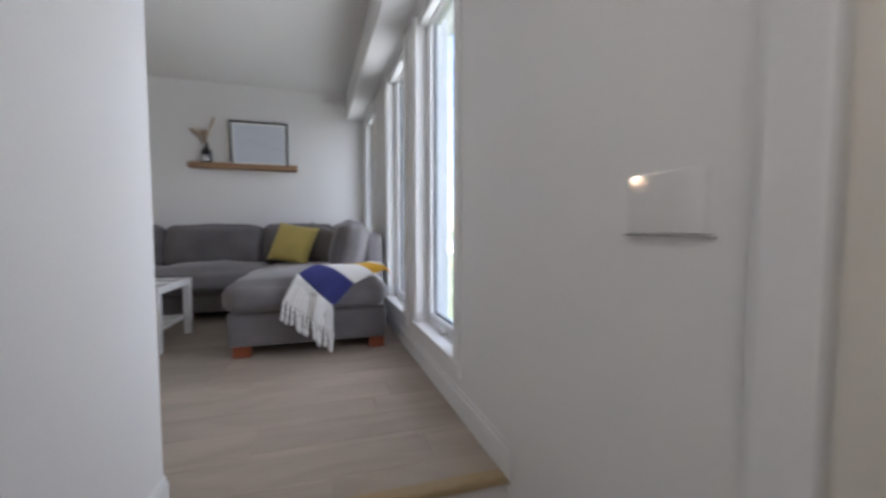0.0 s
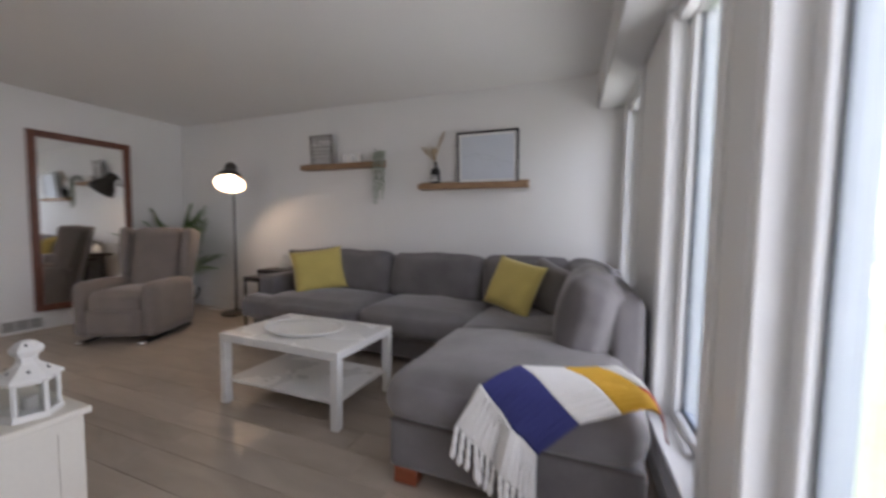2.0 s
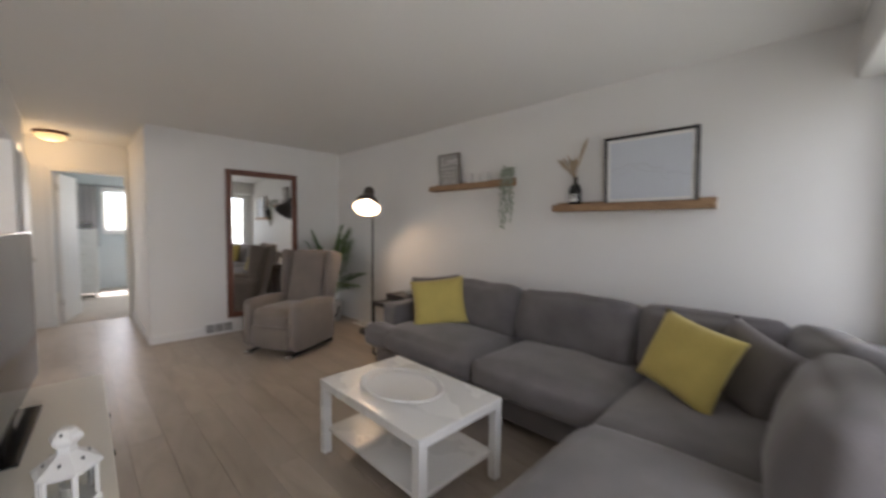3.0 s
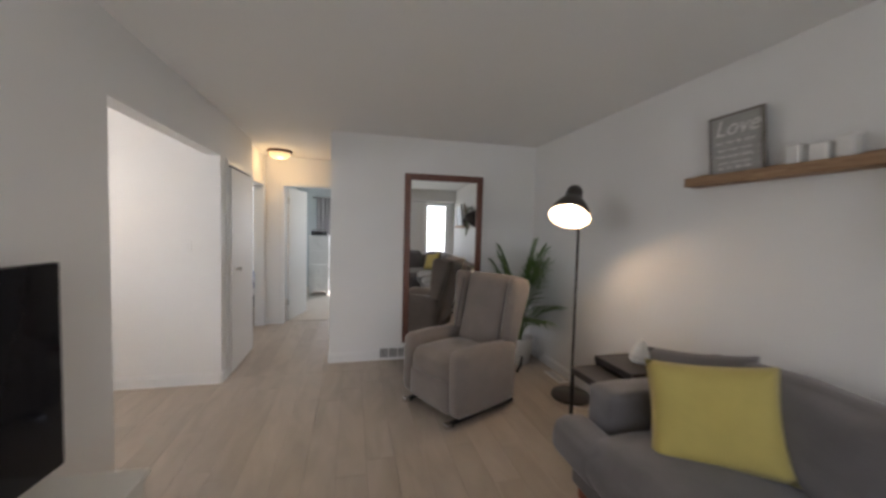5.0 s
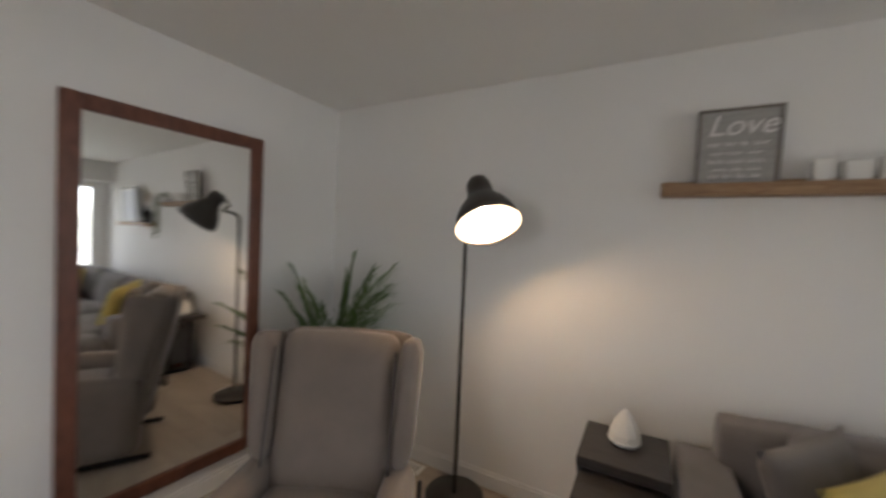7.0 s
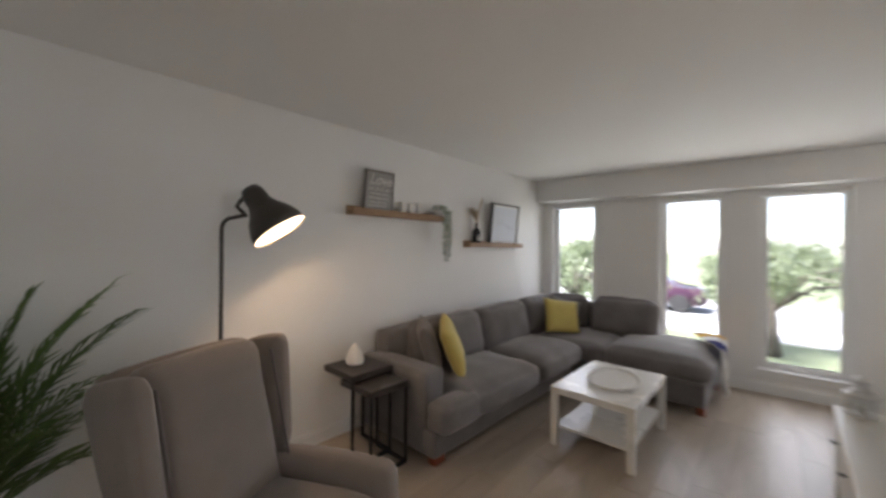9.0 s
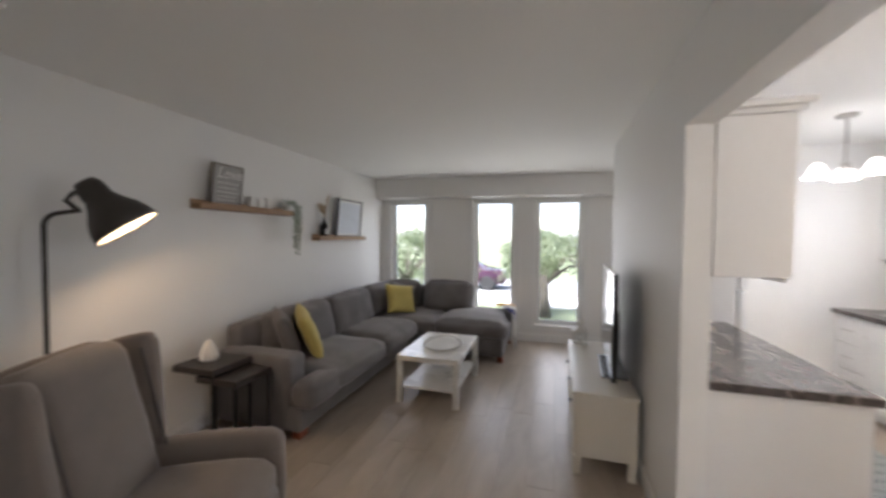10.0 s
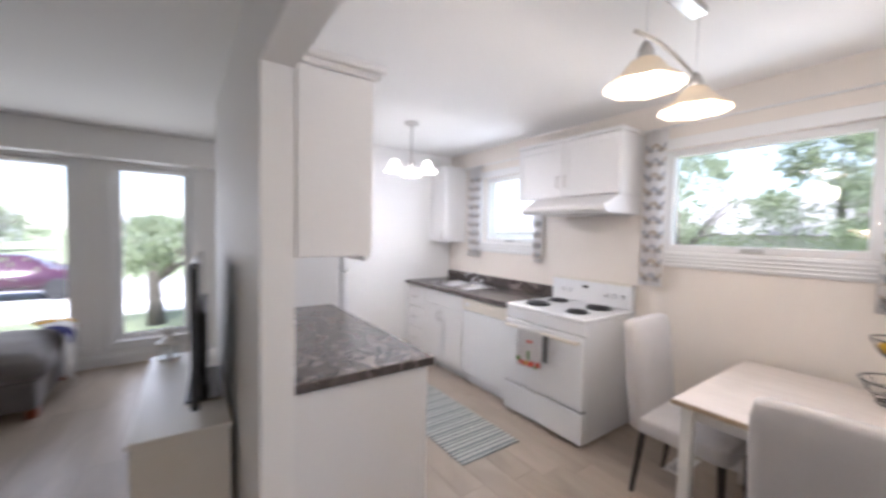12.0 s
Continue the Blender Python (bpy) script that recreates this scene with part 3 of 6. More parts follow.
def kitchen_window(k, x0, x1, z0, z1, bands):
    w = thing(f"window_{k}", "white framed kitchen window with a ribbed sill trim", "window", kind="structure")
    gy = KY - 0.07
    fr = box(x0 - 0.05, x0, gy - 0.05, gy + 0.03, z0 - 0.05, z1 + 0.05, 0.006)
    box(x1, x1 + 0.05, gy - 0.05, gy + 0.03, z0 - 0.05, z1 + 0.05, 0.006, bm=fr)
    box(x0, x1, gy - 0.048, gy + 0.028, z0 - 0.05, z0, 0.006, bm=fr)
    box(x0, x1, gy - 0.048, gy + 0.028, z1, z1 + 0.05, 0.006, bm=fr)
    part("window_frame", fr, TRIM, w)
    c = 0.075
    cs = box(x0 - 0.05 - c, x0 - 0.05, KY, KY + 0.014, z0 - 0.05, z1 + 0.05, 0.004)
    box(x1 + 0.05, x1 + 0.05 + c, KY, KY + 0.014, z0 - 0.05, z1 + 0.05, 0.004, bm=cs)
    box(x0 - 0.05 - c, x1 + 0.05 + c, KY, KY + 0.016, z1 + 0.05, z1 + 0.05 + c, 0.004, bm=cs)
    part("casing", cs, TRIM, w)
    sl = box(x0 - 0.05 - c, x1 + 0.05 + c, KY, KY + 0.02, z0 - 0.05 - 0.11, z0 - 0.05, 0.003)
    for q in range(bands):
        zz = z0 - 0.06 - 0.1 * q / bands
        box(x0 - 0.05 - c, x1 + 0.05 + c, KY + 0.018, KY + 0.03, zz - 0.014, zz, 0.004, bm=sl)
    part("window_sill", sl, TRIM, w)
    gl = part("pane", box(x0 - 0.008, x1 + 0.008, gy - 0.014, gy - 0.008, z0 - 0.008, z1 + 0.008), GLASS, w)
    gl.visible_shadow = False
    xm = (x0 + x1) / 2
    part("latch", box(xm - 0.06, xm + 0.06, gy + 0.03, gy + 0.05, z0 - 0.035, z0 - 0.012, 0.005), VENT, w)


kitchen_window(4, *KWIN, 4)
kitchen_window(5, *SWIN, 3)

bw = thing("window_6", "white framed bedroom window", "window", kind="structure")
_b = box(-10.06, -9.98, BWIN[0] - 0.02, BWIN[0] + 0.05, BWIN[2], BWIN[3], 0.005)
box(-10.06, -9.98, BWIN[1] - 0.05, BWIN[1] + 0.02, BWIN[2], BWIN[3], 0.005, bm=_b)
box(-10.06, -9.98, BWIN[0], BWIN[1], BWIN[2] - 0.05, BWIN[2] + 0.05, 0.005, bm=_b)
box(-10.06, -9.98, BWIN[0], BWIN[1], BWIN[3] - 0.05, BWIN[3] + 0.05, 0.005, bm=_b)
part("window_frame", _b, TRIM, bw)


# ---- doors ----
def casing_x(name, x0, x1, top, y, d, w=0.06):
    """A door casing on a wall along x; d is the side it stands proud of."""
    ya, yb = (y, y + 0.016) if d > 0 else (y - 0.016, y)
    bm = box(x0 - w, x0, ya, yb, 0, top + w, 0.004)
    box(x1, x1 + w, ya, yb, 0, top + w, 0.004, bm=bm)
    box(x0, x1, ya, yb, top, top + w, 0.004, bm=bm)
    return tagged(part(name, bm, TRIM), "white painted door casing", "door casing", kind="structure")


closet = thing("door_1", "flat white closet door with a small metal knob", "door", kind="structure")
CL0, CL1 = -5.36, -4.57
part("door_leaf", box(CL0 + 0.004, CL1 - 0.004, SY1 + 0.002, SY1 + 0.032, 0.012, 2.004, 0.003), DOOR, closet)
_k = lathe([(0.0, 0), (0.012, 0.0), (0.012, 0.02), (0.022, 0.03), (0.024, 0.042), (0.016, 0.05), (0.0, 0.052)], 16)
part("door_handle", moved(_k, pose(-4.72, SY1 + 0.032, 1.02, -90)), NICKEL, closet, "small metal knob", True)
# dark sheet behind the leaf puts the gap's shade into the colour
_bm = box(CL0 - 0.004, CL1 + 0.004, SY1 + 0.001, SY1 + 0.004, 0.0, 2.03)
tagged(part("trim_closet_gap_shade", _bm, VENTDARK), "dark sheet drawn for the shade round the closet door", "door gap", kind="structure")
casing_x("trim_closet", CL0 - 0.004, CL1 + 0.004, 2.03, SY1, 1, 0.05)
casing_x("trim_doorway", D1[0], D1[1], 2.03, HALL_S, 1, 0.06)
_bm = box(HALL_END, HALL_END + 0.016, D2[0] - 0.06, D2[0], 0, 2.11, 0.004)
box(HALL_END, HALL_END + 0.016, D2[1], HALL_N, 0, 2.11, 0.004, bm=_bm)
box(HALL_END, HALL_END + 0.016, D2[0], D2[1], 2.05, 2.11, 0.004, bm=_bm)
tagged(part("trim_hall_end", _bm, TRIM), "white painted door casing", "door casing", kind="structure")
bd = thing("door_2", "white flush bedroom door standing open", "door", pose(HALL_END - 0.125, D2[0] + 0.03, 0, 0, 0, 165), kind="structure")
part("door_leaf", box(0.0, 0.70, -0.018, 0.018, 0.012, 2.04, 0.003), DOOR, bd)
part("door_handle", tube([(0.64, 0.018, 1.0), (0.64, 0.06, 1.0), (0.55, 0.065, 1.0)], 0.011, 8), BLACKMET, bd, "black lever handle", True)
for _z in (0.25, 1.8):
    part("hinge", box(-0.012, 0.0, -0.022, 0.0, _z, _z + 0.09, 0.002), NICKEL, bd)

# front door beside the foot of the stair
ed = thing("door_3", "white painted front door", "door", kind="structure")
part("door_leaf", box(WX - 0.012, WX - 0.002, -0.70, 0.24, ENTRY + 0.01, ENTRY + 2.02, 0.002), CREAM, ed)
_bm = box(WX - 0.022, WX, 0.245, 0.33, ENTRY, ENTRY + 2.11, 0.006)
box(WX - 0.022, WX, -0.79, -0.705, ENTRY, ENTRY + 2.11, 0.006, bm=_bm)
box(WX - 0.022, WX, -0.705, 0.245, ENTRY + 2.025, ENTRY + 2.11, 0.006, bm=_bm)
tagged(part("trim_entry_door", _bm, TRIM), "white painted front door casing", "door casing", kind="structure")

# the front wall stands a little out of square
SKEW = Matrix.Translation((WX, 2.0, 0)) @ Matrix.Rotation(radians(2.9), 4, "Z") @ Matrix.Translation((-WX, -2.0, 0))
for _o in ("wall_east", "window_1", "window_2", "window_3", "baseboard_east", "beam", "door_3", "trim_entry_door"):
    bpy.data.objects[_o].matrix_basis = SKEW @ bpy.data.objects[_o].matrix_basis
for (_a, _b), _q in zip(WINS, (0.7, 1.15, 1.2)):
    _p = Vector((WX + 0.098, (_a + _b) / 2, (GZ0 + GZ1) / 2))
    daylight_lamp(SKEW @ look(_p, _p - Vector((1, 0, 0))), _b - _a - 0.02, GZ1 - GZ0 - 0.02, _q)
for _w, _q in ((KWIN, 0.9), (SWIN, 1.1)):
    _p = Vector(((_w[0] + _w[1]) / 2, KY - 0.068, (_w[2] + _w[3]) / 2))
    daylight_lamp(look(_p, _p + Vector((0, 1, 0))), _w[1] - _w[0] - 0.02, _w[3] - _w[2] - 0.02, _q, (0.90, 0.96, 1.0))
_p = Vector((-9.97, (BWIN[0] + BWIN[1]) / 2, (BWIN[2] + BWIN[3]) / 2))
daylight_lamp(look(_p, _p + Vector((1, 0, 0))), BWIN[1] - BWIN[0] - 0.1, BWIN[3] - BWIN[2] - 0.1, 4.5)
# lamp in the side room's unseen opening, added to brighten that room
_p = Vector((-7.55, KY - 0.02, 1.45))
daylight_lamp(look(_p, _p + Vector((0, 1, 0))), 1.4, 1.2, 3.5)
# ---- living room ----
def sofa():
    s = thing("sectional_sofa", "large grey fabric corner sofa with a chaise, beside the front windows", "sofa", pose(0, 0, 0))
    # bases
    part("base", box(-2.43, -0.20, 3.80, 4.60, 0.07, 0.27, 0.02, seg=2), SOFA, s)
    part("chaise_base", box(-0.20, 0.82, 2.57, 4.60, 0.07, 0.30, 0.025, seg=2), SOFA, s)
    part("back_frame", moved(cushion(3.15, 0.20, 0.60, (0.0, 0.01, 0.01), 0.05, 10), pose(-0.715, 4.55, 0.22)), SOFA, s, "", True)
    part("back_frame", moved(cushion(0.17, 1.42, 0.575, (0.01, 0.0, 0.01), 0.05, 10, seed=3), pose(0.76, 3.86, 0.23, 0, 0, 2.9)), SOFA, s, "", True)
    part("armrest", moved(cushion(0.20, 0.73, 0.565, (0.008, 0.006, 0.006), 0.025, 10, 0.004, seed=5), pose(-2.335, 4.255, 0.072)), SOFA, s, "", True)
    # seats
    seat = moved(cushion(1.09, 0.74, 0.20, (0.012, 0.04, 0.055), 0.07, 14, 0.012, 1.0), pose(-1.69, 4.05, 0.265))
    join(seat, moved(cushion(0.42, 0.20, 0.20, (0.012, 0.02, 0.012), 0.06, 10, 0.006, 9.0), pose(-2.245, 3.775, 0.262)))
    part("seat_cushion", seat, SOFA, s, "", True)
    part("seat_cushion", moved(cushion(0.94, 0.74, 0.20, (0.01, 0.04, 0.055), 0.06, 12, 0.010, 2.0), pose(-0.67, 4.05, 0.27)), SOFA, s, "", True)
    part("chaise_cushion", moved(cushion(1.04, 0.93, 0.215, (0.025, 0.03, 0.055), 0.095, 16, 0.010, 4.0), pose(0.30, 3.005, 0.28)), SOFA, s, "", True)
    part("seat_cushion", moved(cushion(1.02, 0.84, 0.20, (0.012, 0.02, 0.035), 0.06, 14, 0.010, 7.0), pose(0.305, 3.88, 0.27)), SOFA, s, "", True)
    # backs, leaning
    for x, w, sd in ((-1.64, 0.90, 1.0), (-0.73, 0.92, 6.0), (0.10, 0.74, 8.0)):
        part("back_cushion", moved(cushion(w, 0.20, 0.43, (0.0, 0.05, 0.02), 0.07, 12, 0.016, sd), pose(x, 4.36, 0.445 + 0.012 * (x > 0), -9)), SOFA, s, "", True)
    part("back_cushion", moved(cushion(0.73, 0.23, 0.46, (0.015, 0.055, 0.02), 0.09, 16, 0.016, 11.0), pose(0.545, 3.475, 0.45, -13, 0, -87)), SOFA, s, "", True)
    part("back_cushion", moved(cushion(0.56, 0.22, 0.43, (0.0, 0.05, 0.02), 0.07, 12, 0.014, 13.0), pose(0.56, 4.22, 0.46, -9, 0, -72)), SOFA, s, "", True)
    for x, y in ((-2.34, 3.86), (-0.12, 2.61), (0.75, 2.61), (-2.28, 4.5), (0.75, 4.5), (-0.3, 3.86)):
        part("foot", box(x - 0.055, x + 0.055, y - 0.035, y + 0.035, 0.0, 0.075, 0.006), FOOTWOOD, s, "reddish brown wooden foot")
    # seam along the chaise front
    part("seam", tube([(-0.19, 2.567, 0.295), (0.81, 2.567, 0.295)], 0.005, 6), PIPING, s)
    return s


sofa()


def scatter(name, label, m, w, h, t, material, seed):
    p = part(name, pillow(w, h, t, 14, seed), material, None, "", True, m)
    tagged(p, label, "pillow", "pillows on the sofa")
    return p


scatter("grey_throw_pillow", "soft grey pillow against the sofa arm", pose(-2.04, 4.24, 0.70, -18, -4, 48), 0.46, 0.42, 0.14, GREYPIL, 1)
scatter("yellow_throw_pillow", "mustard yellow pillow leaning on the sofa back", pose(-1.885, 4.115, 0.695, -22, -8, 43), 0.50, 0.44, 0.13, YELLOW, 2)
scatter("grey_throw_pillow", "soft grey pillow in the sofa corner", pose(0.31, 4.14, 0.68, -16, 14, -45), 0.44, 0.40, 0.14, GREYPIL, 3)
scatter("yellow_throw_pillow", "mustard yellow pillow in the sofa corner", pose(0.06, 4.04, 0.69, -22, 8, -32), 0.48, 0.42, 0.13, YELLOW, 4)


def throw():
    """A striped throw coming over the end of the chaise and turning along it."""
    th = thing("throw_blanket", "white knitted throw with blue, yellow and red stripes", "throw blanket")
    top, xe, ye, r = 0.575, 0.86, 2.522, 0.09
    # far and near end of each seam, across the chaise and back from its front edge
    seams = [((0.15, -0.26), (0.455, -0.50)), ((0.24, -0.09), (0.455, -0.31)), ((0.365, 0.03), (0.59, -0.16)),
             ((0.525, 0.10), (0.72, -0.095)), ((0.65, 0.17), (0.85, -0.05)), ((0.71, 0.19), (0.90, -0.095))]

    def place(k, f):
        i = min(int(k), len(seams) - 2)
        p0, p1 = (Vector(j[0]).lerp(Vector(j[1]), f) for j in seams[i:i + 2])
        q = p0.lerp(p1, k - i)
        x, v = q.x, q.y
        s, w = 0.16 * k, 0.31 * (f - 0.5)
        lift = 0.007 * math.sin(9 * s + 5 * w) + 0.006 * math.sin(23 * w + 4 * s)
        rib = 0.0036 * math.sin(2 * math.pi * w / 0.022) * min(1, max(0, 1 - (x - xe + r) / r))
        if v < 0:                     # over the front edge
            a = min(-v / r, math.pi / 2)
            drop = max(-v - r * math.pi / 2, 0)
            fold = (0.014 * math.sin(30 * w + 3 * s) + 0.008 * math.sin(57 * w)) * min(drop * 6, 1)
            y, z = ye + r - (r + rib) * math.sin(a) - abs(lift) * 0.6 - max(fold, -0.004) - 0.006 - 0.022 * min(1, -v / 0.1), top - r + (r + rib) * math.cos(a) - drop
        else:
            y, z = ye + r + v, top + lift + rib
        if x > xe - r:                # over the outer side
            e = x - (xe - r)
            a = min(e / r, math.pi / 2)
            x = xe - r + r * math.sin(a)
            z -= r * (1 - math.cos(a)) + max(e - r * math.pi / 2, 0)
        bulge = 0.03 * max(0, 1 - ((x - 0.35) / 0.5) ** 2) * max(0, min(1, (v + 0.05) * 3))
        return Vector((x, y, z + bulge * 0.6 + 0.012))

    bands = [(0, 0.0, 1.0, TWHITE, "white_band"), (1, 0.0, 1.0, TBLUE, "blue_band"), (2, 0.0, 1.0, TWHITE, "white_band"),
             (3, 0.0, 1.0, TYELLOW, "yellow_band"), (4, 0.62, 1.0, TRED, "red_band"), (4, 0.0, 0.62, TWHITE, "white_band")]
    for a, w0, w1, m, nm in bands:
        b = bmesh.new()
        k, n = (14, 56) if a < 4 else (4, int(12 * (w1 - w0)))
        g = [[b.verts.new(place(a + i / k, w0 + (w1 - w0) * j / n)) for j in range(n + 1)] for i in range(k + 1)]
        for i in range(k):
            for j in range(n):
                b.faces.new((g[i][j], g[i + 1][j], g[i + 1][j + 1], g[i][j + 1]))
        bmesh.ops.recalc_face_normals(b, faces=b.faces)
        bmesh.ops.solidify(b, geom=list(b.faces), thickness=0.009 if a < 4 else 0.004)
        part(nm, b, m, th, "", True)
    rnd = random.Random(4)
    for j in range(13):
        q = place(0.0, 0.015 + 0.97 * j / 12)
        ln = 0.12 + 0.025 * rnd.random()
        low = max(q.z - ln, 0.015)
        sx = rnd.uniform(-.018, .012)
        pts = [q + Vector((sx * f, -0.006 - 0.008 * f, (low - q.z) * f + 0.004)) for f in (0, 0.12, 0.28, 0.44, 0.6, 0.76, 0.9, 1.0)]
        part("tassel", tube(pts, [0.007, 0.012, 0.008, 0.012, 0.008, 0.012, 0.013, 0.006], 7), TWHITE, th, "braided white tassel" if j == 0 else "", True)


throw()


def coffee_table():
    t = thing("coffee_table", "plain white lacquered coffee table with a lower shelf", "table", pose(-1.105, 3.095, 0))
    hx, hy = 0.455, 0.30
    part("tabletop", box(-hx, hx, -hy, hy, 0.40, 0.45, 0.003), WHITELAC, t)
    for sx in (-1, 1):
        for sy in (-1, 1):
            x, y = sx * (hx - 0.026), sy * (hy - 0.026)
            part("leg", box(x - 0.025, x + 0.025, y - 0.025, y + 0.025, 0.0, 0.3995, 0.002), WHITELAC, t)
    part("shelf", box(-hx + 0.03, hx - 0.03, -hy + 0.03, hy - 0.03, 0.135, 0.155, 0.002), WHITELAC, t)


coffee_table()


def tray():
    t = thing("tray", "oval white tray with a slotted rim, on the coffee table", "tray", pose(-1.12, 3.07, 0.45, 0, 0, 8) @ Matrix.Diagonal((1.35, 1, 1, 1)))
    part("dish", lathe([(0.0, 0.004), (0.15, 0.004), (0.165, 0.012), (0.17, 0.012), (0.158, 0.0), (0.0, 0.0)], 48), CERAMIC, t, "", True)
    sl = None
    for k in range(56):
        c, d = math.cos(2 * math.pi * k / 56), math.sin(2 * math.pi * k / 56)
        sl = tube([(0.166 * c, 0.166 * d, 0.010), (0.196 * c, 0.196 * d, 0.026)], 0.0045, 5, bm=sl)
    part("slotted_rim", sl, CERAMIC, t)
    ring = [(0.197 * math.cos(2 * math.pi * k / 48), 0.197 * math.sin(2 * math.pi * k / 48), 0.027) for k in range(49)]
    part("rim", tube(ring, 0.006, 8, cap=False), CERAMIC, t, "", True)


tray()


def wingback():
    """Rocking recliner with wings; faces -y, origin on the floor under its middle."""
    c = thing("wingback_chair", "taupe fabric wingback recliner facing the room", "armchair", pose(-3.63, 3.515, 0, 0, 0, 26))
    part("seat", moved(cushion(0.50, 0.56, 0.20, (0.01, 0.03, 0.035), 0.06, 12, 0.006, 2), pose(0, -0.08, 0.28)), CHAIR, c, "", True)
    part("front_panel", moved(cushion(0.50, 0.10, 0.25, (0, 0.012, 0), 0.03, 8, 0.004, 3), pose(0, -0.33, 0.075)), CHAIR, c, "", True)
    part("frame", box(-0.28, 0.28, -0.30, 0.24, 0.07, 0.30, 0.02, seg=2), CHAIR, c)
    part("backrest", moved(cushion(0.52, 0.16, 0.71, (0, 0.03, 0.012), 0.06, 12, 0.006, 5), pose(0, 0.21, 0.38, -13)), CHAIR, c, "", True)
    part("back_shell", moved(cushion(0.62, 0.07, 0.885, (0, 0.012, 0.012), 0.03, 8, 0.003, 6), pose(0, 0.25, 0.20, -13)), CHAIR, c, "", True)
    for s in (-1, 1):
        a = cushion(0.125, 0.66, 0.50, (0.008, 0.012, 0.014), 0.052, 12, 0.003, 7 + s)
        for v in a.verts:           # arms dip a little towards the back
            v.co.z -= max(0, v.co.z - 0.3) * 0.22 * max(0, v.co.y + 0.05)
        part("armrest", moved(a, pose(s * 0.30, -0.045, 0.075)), CHAIR, c, "", True)
        w = cushion(0.085, 0.24, 0.51, (0.01, 0.01, 0.015), 0.036, 10, 0.003, 9 + s)
        for v in w.verts:           # the wing narrows downwards and flares out at the top
            f = v.co.z / 0.51
            v.co.y = v.co.y * (0.62 + 0.38 * f) - 0.02 * f
            v.co.x += s * 0.025 * f
        part("wing", moved(w, pose(s * 0.298, 0.235, 0.56, -13)), CHAIR, c, "", True)
        part("piping", tube([(s * 0.262, 0.125, 0.50), (s * 0.262, 0.185, 0.78), (s * 0.262, 0.24, 1.03)], 0.006, 6), PIPING, c)
        # metal runner under each side
        r = box(s * 0.27 - 0.02, s * 0.27 + 0.02, -0.36, 0.34, 0.012, 0.036, 0.006)
        box(s * 0.27 - 0.022, s * 0.27 + 0.022, -0.40, -0.33, 0.0, 0.03, 0.006, bm=r)
        part("runner", r, BLACKMET, c, "black metal rocker runner")
        part("toe_cap", box(s * 0.27 - 0.028, s * 0.27 + 0.028, -0.415, -0.365, 0.004, 0.04, 0.008, seg=2), CHROME, c, "chrome toe cap")
        part("bracket", box(s * 0.27 - 0.012, s * 0.27 + 0.012, -0.2, 0.2, 0.034, 0.08), BLACKMET, c)
    part("cross_bar", tube([(-0.27, 0.2, 0.03), (0.27, 0.2, 0.03)], 0.012, 8), BLACKMET, c)
    part("lever", tube([(0.36, 0.28, 0.30), (0.378, 0.31, 0.36), (0.378, 0.325, 0.43)], 0.011, 8), BLACKMET, c, "black recline lever", True)


wingback()


def floor_lamp():
    L = thing("floor_lamp", "dark grey metal floor lamp, lit, beside the nesting tables", "floor lamp", pose(-3.51, 4.50, 0))
    part("base", lathe([(0.0, 0.0), (0.165, 0.0), (0.17, 0.006), (0.17, 0.03), (0.165, 0.036), (0.0, 0.038)], 40), LAMPMET, L, "", True)
    arc = [(0, 0, 0.036), (0, 0, 0.8), (0, 0, 1.60)] + [(0.05 * (1 - math.cos(a)), -0.05 * (1 - math.cos(a)), 1.60 + 0.07 * math.sin(a)) for a in (0.3, 0.6, 0.9, 1.2, 1.5)] + [(0.10, -0.10, 1.685)]
    part("pole", tube(arc, 0.0115, 12), LAMPMET, L, "", True)
    ax = Vector((0.42, -0.42, -0.81)).normalized()
    q = ax.to_track_quat("Z", "Y").to_matrix().to_4x4()
    at = Matrix.Translation((0.115, -0.125, 1.822)) @ q @ Matrix.Scale(1.09, 4)
    prof = [(0.0, -0.02), (0.045, -0.015), (0.058, 0.01), (0.062, 0.055), (0.060, 0.075), (0.085, 0.12), (0.118, 0.165), (0.140, 0.215), (0.150, 0.265),
            (0.147, 0.265), (0.137, 0.216), (0.115, 0.168), (0.082, 0.124), (0.052, 0.085), (0.0, 0.08)]
    head = part("shade", lathe(prof[:9] + prof[9:11], 40, cap=False), LAMPMET, L, "", True, at)
    lin = part("lining", lathe([(0.1465, 0.262), (0.136, 0.214), (0.114, 0.166), (0.080, 0.122), (0.05, 0.09), (0.0, 0.088)], 40, cap=False), SHADEIN, L, "bright lit inside of the shade", True, at)
    part("bulb", lathe([(0.0, 0.09), (0.018, 0.098), (0.03, 0.12), (0.032, 0.14), (0.022, 0.16), (0.0, 0.168)], 24), BULB, L, "glowing bulb", True, at)
    yoke = tube([(0.095, -0.095, 1.683), (0.06, -0.06, 1.735), (0.08, -0.08, 1.775), (0.125, -0.12, 1.80)], 0.013, 8)
    part("swivel", yoke, LAMPMET, L, "", True)
    part("cord", tube([(0.1, -0.12, 0.012), (0.22, -0.05, 0.01), (0.26, 0.08, 0.01), (0.32, 0.2, 0.03)], 0.004, 6), TRIM, L, "white cord")
    w = Matrix.Translation((-3.51, 4.50, 0)) @ at
    lamp("floor_lamp_light", w @ Vector((0, 0, 0.210)), 1.3, WARM, 0.03, w @ Vector((0, 0, 2.0)), 174)


floor_lamp()


